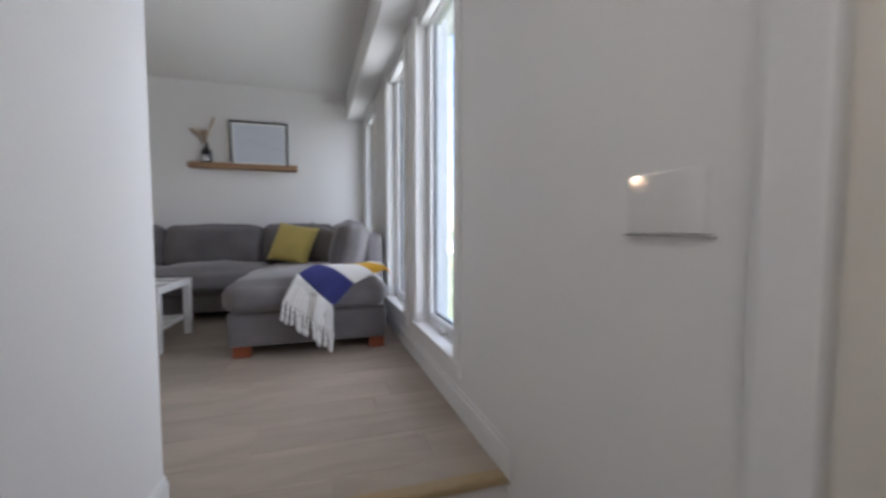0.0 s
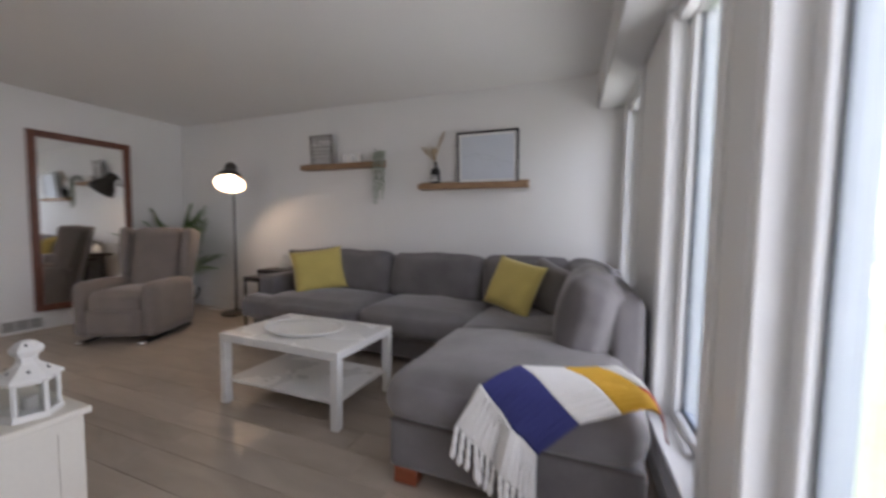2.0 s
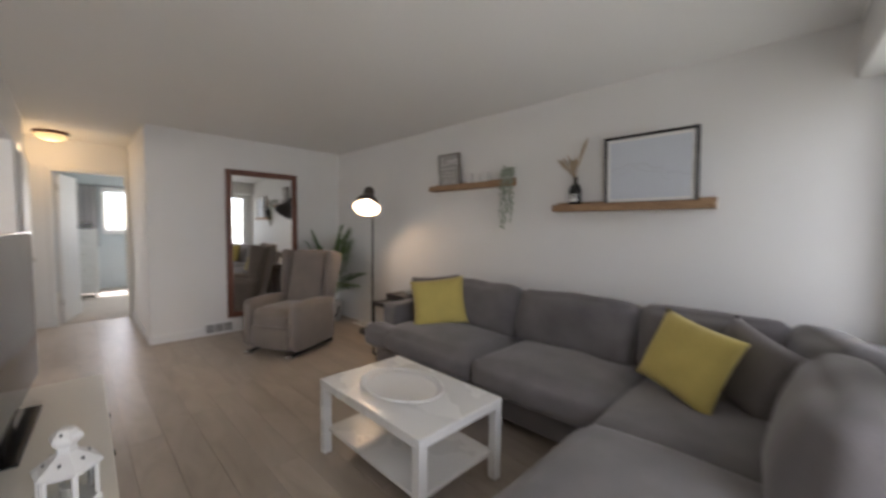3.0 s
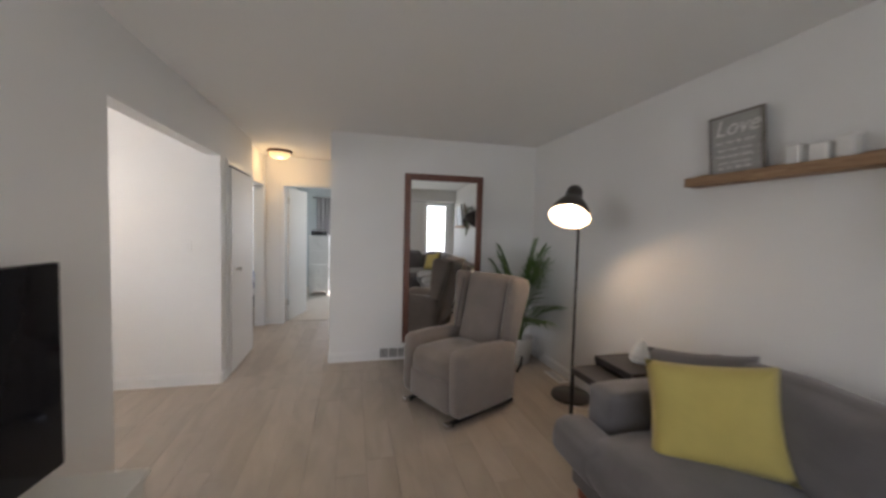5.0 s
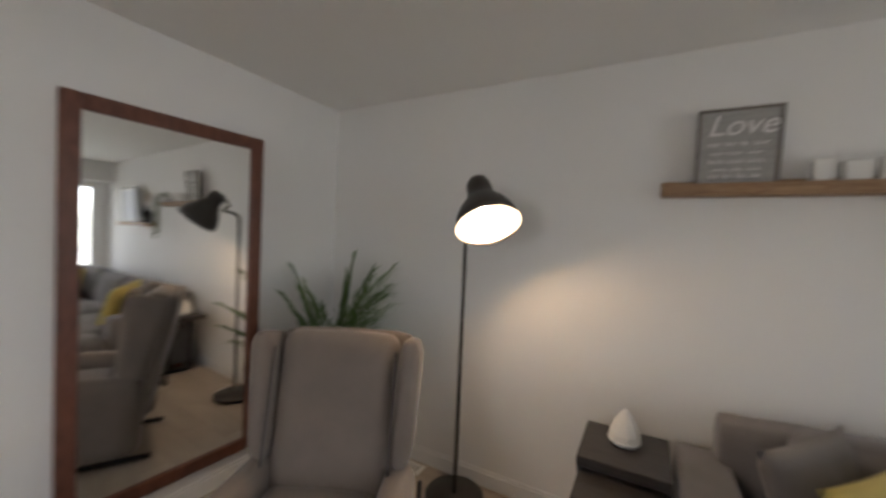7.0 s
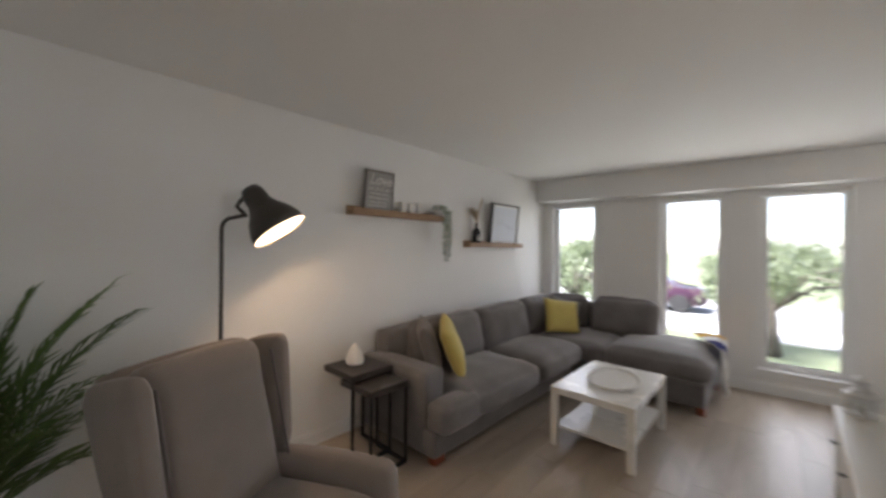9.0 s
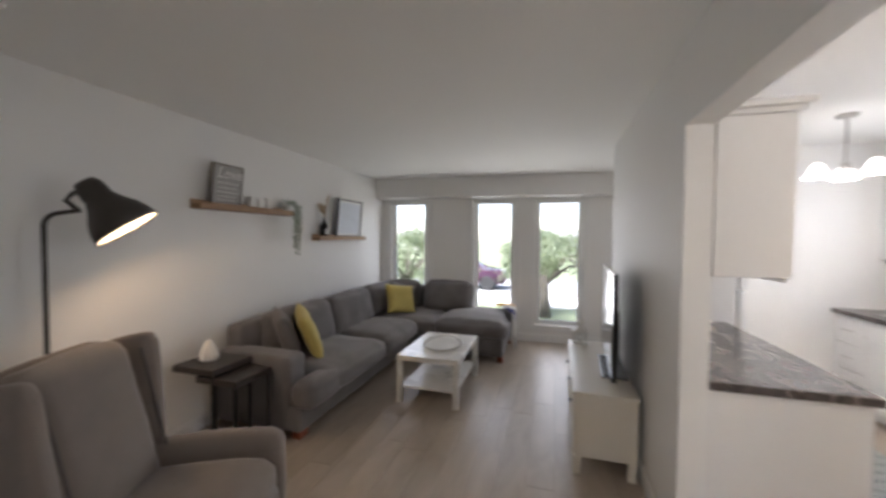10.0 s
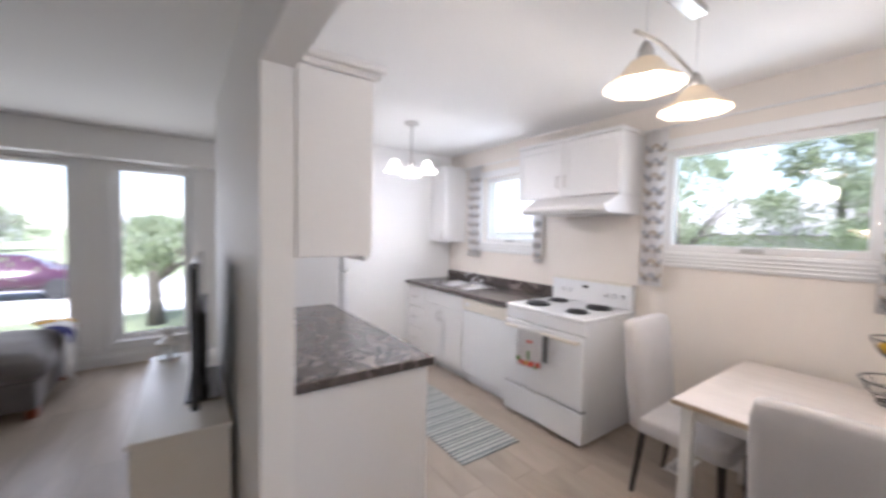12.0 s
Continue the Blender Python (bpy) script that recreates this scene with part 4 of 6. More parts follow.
def nest_table(label, x0, x1, y0, y1, h):
    t = thing("nesting_table", label, "side table", pose((x0 + x1) / 2, (y0 + y1) / 2, 0), "nesting tables")
    hx, hy = (x1 - x0) / 2, (y1 - y0) / 2
    part("tabletop", box(-hx, hx, -hy, hy, h - 0.045, h, 0.003), DARKWOOD, t)
    ex, ey = hx - 0.014, hy - 0.014
    for x, y in ((-ex, -ey), (ex, -ey), (ex, ey)):      # open at the wall-side corner
        part("leg", box(x - 0.0095, x + 0.0095, y - 0.0095, y + 0.0095, 0.0, h - 0.046, 0.002), BLACKMET, t)
    part("front_rail", box(-ex + 0.013, ex - 0.013, -ey - 0.011, -ey + 0.011, 0.0, 0.022, 0.002), BLACKMET, t)
    part("side_rail", box(ex - 0.011, ex + 0.011, -ey + 0.013, ey - 0.013, 0.0, 0.022, 0.002), BLACKMET, t)


nest_table("taller black-brown nesting table with metal legs, by the sofa arm", -2.81, -2.46, 4.20, 4.56, 0.64)
nest_table("lower black-brown nesting table pulled out from the taller one", -2.80, -2.475, 4.01, 4.36, 0.58)

df = thing("diffuser", "white faceted drop-shaped diffuser on the nesting table", "diffuser", pose(-2.64, 4.42, 0.64))
part("body", lathe([(0.0, 0.0), (0.055, 0.0), (0.068, 0.02), (0.066, 0.05), (0.05, 0.09), (0.03, 0.125), (0.014, 0.148), (0.0, 0.155)], 9), CERAMIC, df)
part("base_ring", lathe([(0.056, 0.001), (0.0685, 0.018), (0.0695, 0.022), (0.066, 0.024)], 24), TRIM, df)


def mirror():
    m = thing("wall_mirror", "tall mirror in a dark reddish wood frame on the wall", "mirror", pose(WEST + 0.0225, 3.58, 0.19, 0, 0, -2.5))
    w, h, f = 0.89, 1.885, 0.07
    for a in ((-w / 2, -w / 2 + f, 0, h), (w / 2 - f, w / 2, 0, h)):
        part("frame_side", box(0, 0.032, a[0], a[1], a[2], a[3], 0.007, seg=2), WALNUT, m)
    for a in ((0, f), (h - f, h)):
        part("frame_rail", box(0, 0.031, -w / 2 + f, w / 2 - f, a[0], a[1], 0.007, seg=2), WALNUT, m)
    part("glass", box(0.002, 0.014, -w / 2 + f - 0.006, w / 2 - f + 0.006, f - 0.006, h - f + 0.006), MIRROR, m, "clear silvered glass")


mirror()


def ledge(label, x0, x1, z):
    """A wooden wall ledge; z is the top of its board."""
    s = thing("wall_shelf", label, "shelf", pose(x0, NY, z), "wooden shelves over the sofa")
    w = x1 - x0
    part("board", box(0, w, -0.10, 0, -0.042, 0.0, 0.004), OAK, s)
    part("back_lip", box(0.0, w, -0.022, -0.002, 0.0, 0.034, 0.003), OAK, s)
    part("front_lip", box(0.0, w, -0.112, -0.10, -0.042, 0.012, 0.003), OAK, s)


ledge("oak wall ledge with a grey sign and a trailing plant", -2.55, -1.47, 1.81)
ledge("oak wall ledge with a framed print and a dark bottle", -1.04, 0.06, 1.555)


def picture():
    p = thing("framed_print", "pale blue print in a thin black frame, on the shelf", "picture frame", pose(-0.63, NY - 0.06, 1.556, 5))
    w, h, f = 0.60, 0.49, 0.02
    part("frame_rail", box(0, w, -0.012, 0.012, 0, f, 0.002), BLACKMET, p)
    part("frame_rail", box(0, w, -0.012, 0.012, h - f, h, 0.002), BLACKMET, p)
    part("frame_side", box(0, f, -0.0115, 0.0115, f, h - f, 0.002), BLACKMET, p)
    part("frame_side", box(w - f, w, -0.0115, 0.0115, f, h - f, 0.002), BLACKMET, p)
    part("mat_board", box(f, w - f, -0.002, 0.004, f, h - f), TRIM, p, "white mat border")
    part("print", box(f + 0.022, w - f - 0.022, -0.0035, -0.002, f + 0.022, h - f - 0.022), PAPER, p, "pale blue paper")
    ln = [(f + 0.03 + (w - 0.1) * k / 24, -0.0042, 0.24 + 0.045 * math.sin(k * 0.21) + 0.012 * math.sin(k * 1.3)) for k in range(25)]
    part("print_line", tube(ln, 0.0016, 5), INK, p)
    part("print_line", tube([(a, b, c - 0.035 - 0.02 * math.sin(i)) for i, (a, b, c) in enumerate(ln[3:20])], 0.0012, 5), INK, p)


picture()


def sign():
    p = thing("wooden_sign", "grey wooden sign with white lettering, on the shelf", "sign", pose(-2.42, NY - 0.055, 1.811, 6))
    w, h = 0.30, 0.34
    part("panel", box(0.012, w - 0.012, -0.006, 0.006, 0.012, h - 0.012), SIGN, p)
    fr = box(0, w, -0.012, 0.010, 0, 0.012, 0.002)
    box(0, w, -0.012, 0.010, h - 0.012, h, 0.002, bm=fr)
    box(0, 0.012, -0.012, 0.010, 0.012, h - 0.012, 0.002, bm=fr)
    box(w - 0.012, w, -0.012, 0.010, 0.012, h - 0.012, 0.002, bm=fr)
    part("frame", fr, SIGNRIM, p, "weathered wooden frame")
    curve = bpy.data.curves.new("lettering", "FONT")
    curve.body, curve.size, curve.extrude, curve.shear = "Love", 0.125, 0.001, 0.3
    tx = new("lettering_top", curve)
    tx.data.materials.append(CHALK)
    tx.parent = p
    tx.matrix_basis = pose(0.035, -0.0095, 0.225, 90, 0, 0)
    rnd = random.Random(3)
    for k, z in enumerate((0.185, 0.145, 0.11, 0.075, 0.045)):
        bar, x = None, 0.035 + rnd.random() * 0.04
        while x < w - 0.06:
            d = rnd.uniform(0.025, 0.06)
            hh = 0.012 if k % 2 == 0 else 0.008
            pts = [(min(x + d * q / 8, w - 0.03), -0.0085, z + hh * math.sin(q * 1.9 + k) * rnd.uniform(0.5, 1)) for q in range(9)]
            bar = tube(pts, 0.003, 5, bm=bar)
            x += d + 0.014
        part("lettering", bar, CHALK, p)


sign()

bottle = thing("dark_bottle", "black glass bottle with a pale label, holding dried grass", "bottle", pose(-0.87, NY - 0.055, 1.556))
part("glass", lathe([(0.0, 0.0), (0.045, 0.0), (0.048, 0.006), (0.048, 0.13), (0.04, 0.155), (0.018, 0.18), (0.015, 0.215), (0.019, 0.22), (0.019, 0.232), (0.0, 0.232)], 24), BLACKGLOSS, bottle, "", True)
_lb = None
for _k in range(9):
    _a0, _a1 = -2.4 + _k * 0.18, -2.4 + (_k + 1) * 0.18
    for _za, _zb in ((0.035, 0.06), (0.068, 0.075), (0.085, 0.092)):
        _b = bmesh.new()
        _v = [_b.verts.new((0.0487 * math.cos(a), 0.0487 * math.sin(a), z)) for a, z in ((_a0, _za), (_a1, _za), (_a1, _zb), (_a0, _zb))]
        _b.faces.new(_v)
        _lb = join(_lb, _b)
part("label_bars", _lb, CHALK, bottle, "pale printed label")
grass = thing("dried_grass", "beige dried pampas stems standing in the bottle", "dried flowers", pose(-0.87, NY - 0.055, 1.77))
_r = random.Random(8)
for _k in range(13):
    _a = 0.30 if _k == 1 else _r.uniform(-0.95, 0.1)
    _l = 0.33 if _k == 1 else _r.uniform(0.14, 0.24)
    _p = [Vector((math.sin(_a) * _l * q * (0.5 + 0.5 * q), _r.uniform(-.01, .01) - 0.01, math.cos(_a) * _l * q)) for q in (0, 0.3, 0.6, 0.8, 1.0)]
    part("stem", tube(_p, [0.0018, 0.0025, 0.010 if _k % 2 else 0.005, 0.015 if _k % 2 else 0.008, 0.002], 6), PAMPAS, grass, "", True)


def hanging_plant():
    p = thing("trailing_plant", "small trailing plant in a white pot, hanging over the shelf end", "plant", pose(-1.535, NY - 0.055, 1.811))
    part("pot", lathe([(0.0, 0.0), (0.035, 0.0), (0.045, 0.06), (0.048, 0.065), (0.042, 0.066), (0.0, 0.058)], 20), POT, p, "", True)
    r = random.Random(12)
    lv, st = None, None
    for k in range(13):
        x, y = r.uniform(0.0, 0.085), r.uniform(-0.06, -0.015)
        ln = r.uniform(0.28, 0.58)
        pts = [Vector((0.3 * x, 0.3 * y, 0.065)), Vector((x, y - 0.02, 0.095)), Vector((x * 1.3, y - 0.055, 0.05))]
        m, z0 = int(ln / 0.05), r.uniform(0.0, 0.05)
        for q in range(m):
            pts.append(Vector((x * 1.3 + r.uniform(-.012, .012), y - 0.06 + r.uniform(-.006, .006), 0.05 - z0 - q * 0.05)))
        st = tube(pts, 0.0016, 5, bm=st)
        for q in pts[1:]:
            for _ in range(4):
                b = bmesh.new()
                s = r.uniform(0.008, 0.014)
                vs = [b.verts.new(c) for c in ((0, 0, 0), (s * 0.6, s * 0.15, s), (0, 0, 2 * s), (-s * 0.6, s * 0.15, s))]
                b.faces.new(vs)
                moved(b, Matrix.Translation(q) @ pose(0, 0, 0, r.uniform(0, 360), r.uniform(0, 360), r.uniform(0, 360)))
                lv = join(lv, b)
    for q in range(40):
        b = bmesh.new()
        s = r.uniform(0.010, 0.018)
        b.faces.new([b.verts.new(c) for c in ((0, 0, 0), (s * 0.6, s * 0.15, s), (0, 0, 2 * s), (-s * 0.6, s * 0.15, s))])
        moved(b, Matrix.Translation((r.uniform(-.06, .07), r.uniform(-.05, .03), r.uniform(.06, .12))) @ pose(0, 0, 0, r.uniform(0, 360), r.uniform(0, 360), r.uniform(0, 360)))
        lv = join(lv, b)
    part("stems", st, VINE, p)
    part("leaves", lv, VINE, p, "grey-green small leaves")


hanging_plant()
_x = -2.02
for _w, _h in ((0.065, 0.105), (0.08, 0.095), (0.065, 0.11)):
    tagged(part("white_block", box(_x, _x + _w, NY - 0.085, NY - 0.03, 1.811, 1.811 + _h, 0.006), CERAMIC), "small white ceramic block on the shelf", "ornament", "white blocks on the shelf")
    _x += _w + 0.025


def palm():
    p = thing("potted_palm", "green potted palm in the corner behind the chair", "plant", pose(-4.46, 4.43, 0))
    part("pot", lathe([(0.0, 0.0), (0.13, 0.0), (0.16, 0.26), (0.168, 0.28), (0.155, 0.285), (0.15, 0.25), (0.0, 0.24)], 28), POT, p, "", True)
    r = random.Random(21)
    fronds = ((228, 0.20, 1.02), (245, 0.26, 0.90), (70, 0.10, 1.08), (38, 0.20, 1.02), (5, 0.40, 1.14), (348, 0.46, 1.04),
              (18, 0.50, 0.62), (352, 0.56, 0.52), (318, 0.42, 0.82), (298, 0.34, 0.66), (278, 0.24, 0.98))
    fronds += tuple((a + 17, l * 0.8, q * 0.86) for a, l, q in fronds)
    for turn, lean, ln in fronds:
        d = Vector((math.cos(radians(turn)), math.sin(radians(turn)), 0))
        n = 26
        pts = [d * (0.03 + lean * (q / n) ** 1.9) + Vector((0, 0, 0.24 + ln * (q / n) - 0.3 * lean * (q / n) ** 3)) for q in range(n + 1)]
        fr = tube(pts[::2], [0.007 - 0.00045 * q for q in range(n // 2 + 1)], 5)
        for q in range(9, n + 1):
            o = pts[q]
            t = (pts[min(q + 1, n)] - pts[q - 1]).normalized()
            sd = t.cross(Vector((0.1, 0.2, 1))).normalized()
            f = (q - 9) / (n - 9)
            for s in (-1, 1):
                ll = (0.30 - 0.12 * f) * r.uniform(0.85, 1.1)
                dr = (sd * s * (0.75 - 0.45 * f) + t * (0.65 + 0.4 * f)).normalized()
                mid = o + dr * ll * 0.5 + Vector((0, 0, 0.012))
                tip = o + dr * ll + Vector((0, 0, -0.03))
                wv = dr.cross(Vector((r.uniform(-.5, .5), r.uniform(-.5, .5), 1))).normalized() * 0.008
                b = bmesh.new()
                v = [b.verts.new(c) for c in (o, mid + wv, tip, mid - wv)]
                b.faces.new(v)
                fr = join(fr, b)
        part("frond", fr, LEAF, p)


palm()


def tv_stand():
    t = thing("tv_stand", "low cream-white TV bench with drawers on short legs", "tv stand", pose(-1.545, 1.648, 0, 0, 0, -1.0))
    hx, hy, h = 0.65, 0.192, 0.55
    part("top", box(-hx - 0.012, hx + 0.012, -hy - 0.008, hy + 0.012, h - 0.022, h, 0.003), CREAM, t)
    part("body", box(-hx, hx, -hy, hy - 0.02, 0.12, h - 0.0225, 0.002), CREAM, t)
    for k in range(3):
        a = -hx + 0.012 + k * (2 * hx - 0.012) / 3
        d = part("drawer", box(a, a + (2 * hx - 0.012) / 3 - 0.012, hy - 0.02, hy, 0.13, h - 0.032, 0.003), CREAM, t)
        kb = lathe([(0.0, 0.0), (0.006, 0.0), (0.006, 0.012), (0.013, 0.02), (0.01, 0.026), (0.0, 0.027)], 14)
        part("knob", moved(kb, pose(a + (2 * hx - 0.012) / 6 - 0.006, hy, 0.40, -90)), BLACKMET, d, "dark knob", True)
    for sx in (-1, 1):
        rim = box(sx * hx - 0.004, sx * hx + 0.004, -hy, -hy + 0.05, 0.12, h - 0.023)
        box(sx * hx - 0.004, sx * hx + 0.004, hy - 0.07, hy - 0.02, 0.12, h - 0.023, bm=rim)
        box(sx * hx - 0.004, sx * hx + 0.004, -hy + 0.05, hy - 0.07, h - 0.06, h - 0.023, bm=rim)
        part("side_rim", rim, CREAM, t)
    for sx in (-1, 1):
        for sy in (-1, 1):
            part("leg", box(sx * (hx - 0.025) - 0.025, sx * (hx - 0.025) + 0.025, sy * (hy - 0.025) - 0.025, sy * (hy - 0.025) + 0.025, 0, 0.1195, 0.003), CREAM, t)


tv_stand()

tv = thing("television", "large flat black television standing on the TV bench", "television", pose(-1.632, 1.578, 0.55, 0, 0, -3.5) @ Matrix.Diagonal((0.965, 1, 1, 1)))
part("panel", box(-0.555, 0.555, -0.02, 0.012, 0.07, 0.775, 0.006, seg=2), BLACKGLOSS, tv)
part("screen", box(-0.548, 0.548, 0.012, 0.0145, 0.082, 0.768), SCREEN, tv, "dark glossy screen")
part("housing", box(-0.35, 0.35, -0.05, -0.02, 0.12, 0.5, 0.012, seg=2), BLACKGLOSS, tv)
part("neck", box(-0.09, 0.09, -0.035, -0.005, 0.012, 0.16, 0.006, seg=2), BLACKGLOSS, tv)
part("base_plate", box(-0.27, 0.30, -0.12, 0.055, 0.0, 0.012, 0.004, seg=2), BLACKGLOSS, tv, "flat glossy base plate")


def lantern():
    """Six-sided, with a shallow roof and a flared chimney cap."""
    L = thing("lantern", "white metal six-sided candle lantern with glass panes, on the TV bench", "lantern", pose(-0.985, 1.735, 0.55, 0, 0, 12) @ Matrix.Diagonal((0.70, 0.70, 0.95, 1)))
    R, h = 0.092, 0.125
    part("base", lathe([(0.0, 0.0), (R + 0.014, 0.0), (R + 0.016, 0.006), (R + 0.012, 0.02), (0.0, 0.021)], 6), WHITELAC, L)
    for k in range(6):
        a = radians(60 * k)
        part("post", moved(box(-0.009, 0.007, -0.009, 0.009, 0.0205, h, 0.002), pose(R * math.cos(a), R * math.sin(a), 0, 0, 0, 60 * k)), WHITELAC, L)
        d = R * math.cos(radians(30))
        m = pose(d * math.cos(a + radians(30)), d * math.sin(a + radians(30)), 0, 0, 0, 60 * k + 30)
        part("pane", moved(box(-0.001, 0.001, -R / 2 + 0.009, R / 2 - 0.009, 0.022, h - 0.002), m), LGLASS, L)
        part("rail", moved(box(-0.005, 0.004, -R / 2 + 0.009, R / 2 - 0.009, h - 0.014, h, 0.001), m), WHITELAC, L)
        # no hole is cut: a dark disc stands for the shade inside
        hole = lathe([(0.0, 0.0), (0.006, 0.0), (0.006, 0.003), (0.0, 0.003)], 10)
        part("air_hole_shade", moved(hole, pose(0, 0, 0, 0, 0, 60 * k + 30) @ pose(0.069, 0, h + 0.026, 0, 30)), VENTDARK, L)
    part("roof", lathe([(R + 0.02, h - 0.004), (R + 0.022, h + 0.004), (R + 0.012, h + 0.01), (0.042, h + 0.043), (0.034, h + 0.05), (0.034, h + 0.066)], 6), WHITELAC, L)
    part("cap", lathe([(0.034, h + 0.066), (0.05, h + 0.078), (0.056, h + 0.088), (0.05, h + 0.10), (0.028, h + 0.116), (0.0, h + 0.121)], 6), WHITELAC, L)
    # dark disc drawn for the shade in the cap's hole
    part("cap_hole_shade", moved(lathe([(0.0, 0.0), (0.005, 0.0), (0.005, 0.004), (0.0, 0.004)], 10), pose(0.030, -0.02, h + 0.106, 30, 25)), VENTDARK, L)
    part("candle", lathe([(0.0, 0.0215), (0.028, 0.0215), (0.028, 0.06), (0.0, 0.062)], 16), CERAMIC, L)


lantern()

# wall vent, floor vents, switch
vent = thing("wall_vent", "grey louvred return-air vent low on the wall", "vent", pose(WEST, 3.04, 0))
part("frame", box(0, 0.012, -0.155, 0.155, 0.0, 0.155, 0.003), TRIM, vent)
for _q in (-0.10, 0.0, 0.10):
    # dark sheet behind the slats, the duct's shade put into its colour
    part("opening", box(0.0105, 0.0135, _q - 0.044, _q + 0.044, 0.03, 0.13), VENTDARK, vent)
    for _k in range(7):
        part("slat", moved(box(0.0, 0.004, _q - 0.044, _q + 0.044, -0.006, 0.006), Matrix.Translation((0.0145, 0, 0.038 + _k * 0.014)) @ pose(0, 0, 0, 0, 25, 0)), VENT, vent)


def floor_vent(x, y, lx, ly, label):
    v = thing("floor_vent", label, "vent", pose(x, y, 0.0))
    part("frame", box(-lx / 2, lx / 2, -ly / 2, ly / 2, 0.0, 0.006, 0.002), TRIM, v)
    n = 9
    for k in range(n):
        if lx > ly:
            a = -lx / 2 + 0.02 + (lx - 0.04) * k / n
            part("slot", box(a, a + 0.6 * (lx - 0.04) / n, -ly * 0.3, ly * 0.3, 0.0055, 0.0075), VENT, v)
        else:
            a = -ly / 2 + 0.02 + (ly - 0.04) * k / n
            part("slot", box(-lx * 0.3, lx * 0.3, a, a + 0.6 * (ly - 0.04) / n, 0.0055, 0.0075), VENT, v)


floor_vent(-3.95, 4.61, 0.30, 0.11, "white floor register beside the baseboard")
sw = thing("light_switch", "white light switch plate on the wall", "light switch", pose(KW, 1.16, 1.20))
part("plate", box(0, 0.006, -0.036, 0.036, 0, 0.115, 0.002), TRIM, sw)
part("toggle", box(0.006, 0.012, -0.012, 0.012, 0.035, 0.08, 0.002), TRIM, sw)

# glossy framed picture beside the entry
ep = thing("entry_picture", "small pale glazed picture with a dark lower edge, by the entry", "picture", SKEW @ pose(WX, 0.484, 0.828))
part("backing", box(-0.006, 0, -0.085, 0.085, 0, 0.115, 0.002), TRIM, ep)
part("glazing", box(-0.0085, -0.006, -0.08, 0.08, 0.004, 0.112), GLAZE, ep, "shiny glazing")
part("edge", box(-0.010, -0.0, -0.087, 0.087, -0.004, 0.0), VENT, ep)

# unseen lamp, supposed from the glazed picture's reflections, added to brighten the entry walls
el = thing("ceiling_light", "unseen flush ceiling lamp added to light the entry", "ceiling light", pose(0.45, -0.75, CEILING))
part("rim", lathe([(0.0, 0.0), (0.15, 0.0), (0.16, -0.02), (0.15, -0.035), (0.0, -0.036)], 32), WALNUT, el, "bronze rim", True)
part("shade", lathe([(0.14, -0.036), (0.13, -0.07), (0.09, -0.10), (0.03, -0.115), (0.0, -0.116)], 32), FROST, el, "glowing frosted glass bowl", True)
lamp("entry_fill_light", (0.45, -0.75, CEILING - 0.2), 1.8, (1.0, 0.92, 0.82), 0.10)

# hall ceiling lamp
hl = thing("ceiling_light", "flush ceiling lamp with a bronze rim, lit", "ceiling light", pose(-6.05, 1.62, CEILING))
part("rim", lathe([(0.0, 0.0), (0.15, 0.0), (0.16, -0.02), (0.15, -0.035), (0.0, -0.036)], 32), WALNUT, hl, "bronze rim", True)
part("shade", lathe([(0.14, -0.036), (0.13, -0.07), (0.09, -0.10), (0.03, -0.115), (0.0, -0.116)], 32), FROST, hl, "glowing frosted glass bowl", True)
part("finial", lathe([(0.0, -0.114), (0.008, -0.116), (0.008, -0.128), (0.0, -0.13)], 10), WALNUT, hl)
lamp("hall_light", (-6.05, 1.62, CEILING - 0.20), 0.62, (1.0, 0.66, 0.30), 0.08)
# ---- kitchen ----
CT = 0.905


def handle(parent, x, y, z, vertical=True, ln=0.09, material=None, out=1):
    a = (0, 0, -ln / 2) if vertical else (-ln / 2, 0, 0)
    b = (0, 0, ln / 2) if vertical else (ln / 2, 0, 0)
    o = Vector((0, 0.028 * out, 0))
    p = [Vector(a), Vector(a) + o, Vector(b) + o, Vector(b)]
    part("handle", moved(tube(p, 0.005, 8), Matrix.Translation((x, y, z))), material or NICKEL, parent, "slim metal handle", True)


def raised_door(name, x0, x1, z0, z1, y, parent, material=None):
    """A door facing +y with a rim and a sunk field."""
    m = material or CABINET
    d = part(name, box(x0, x1, y, y + 0.012, z0, z1, 0.002), m, parent)
    r = 0.05
    rim = box(x0, x0 + r, y + 0.012, y + 0.02, z0, z1, 0.002)
    box(x1 - r, x1, y + 0.012, y + 0.02, z0, z1, 0.002, bm=rim)
    box(x0 + r, x1 - r, y + 0.012, y + 0.02, z0, z0 + r, 0.002, bm=rim)
    box(x0 + r, x1 - r, y + 0.012, y + 0.02, z1 - r, z1, 0.002, bm=rim)
    part("rim", rim, m, d)
    return d


# counter along the partition
pb = thing("base_cabinet", "white base cabinet with a plain end panel, under the side counter", "cabinet", pose(0, 0, 0))
part("body", box(-2.765, -1.34, 0.73, SY0 - 0.002, 0.10, CT - 0.042, 0.002), CABINET, pb)
part("plinth", box(-2.755, -1.35, 0.79, SY0 - 0.01, 0.0, 0.10), CABINET, pb)
part("end_panel", box(-2.785, -2.765, 0.705, SY0 - 0.002, 0.0, CT - 0.041, 0.002), CABINET, pb)
part("end_baseboard", box(-2.797, -2.785, 0.705, SY0 - 0.002, 0.0, 0.09, 0.003), TRIM, pb)
tp = thing("countertop", "dark brown marbled laminate countertop on the side cabinet", "countertop", pose(0, 0, 0))
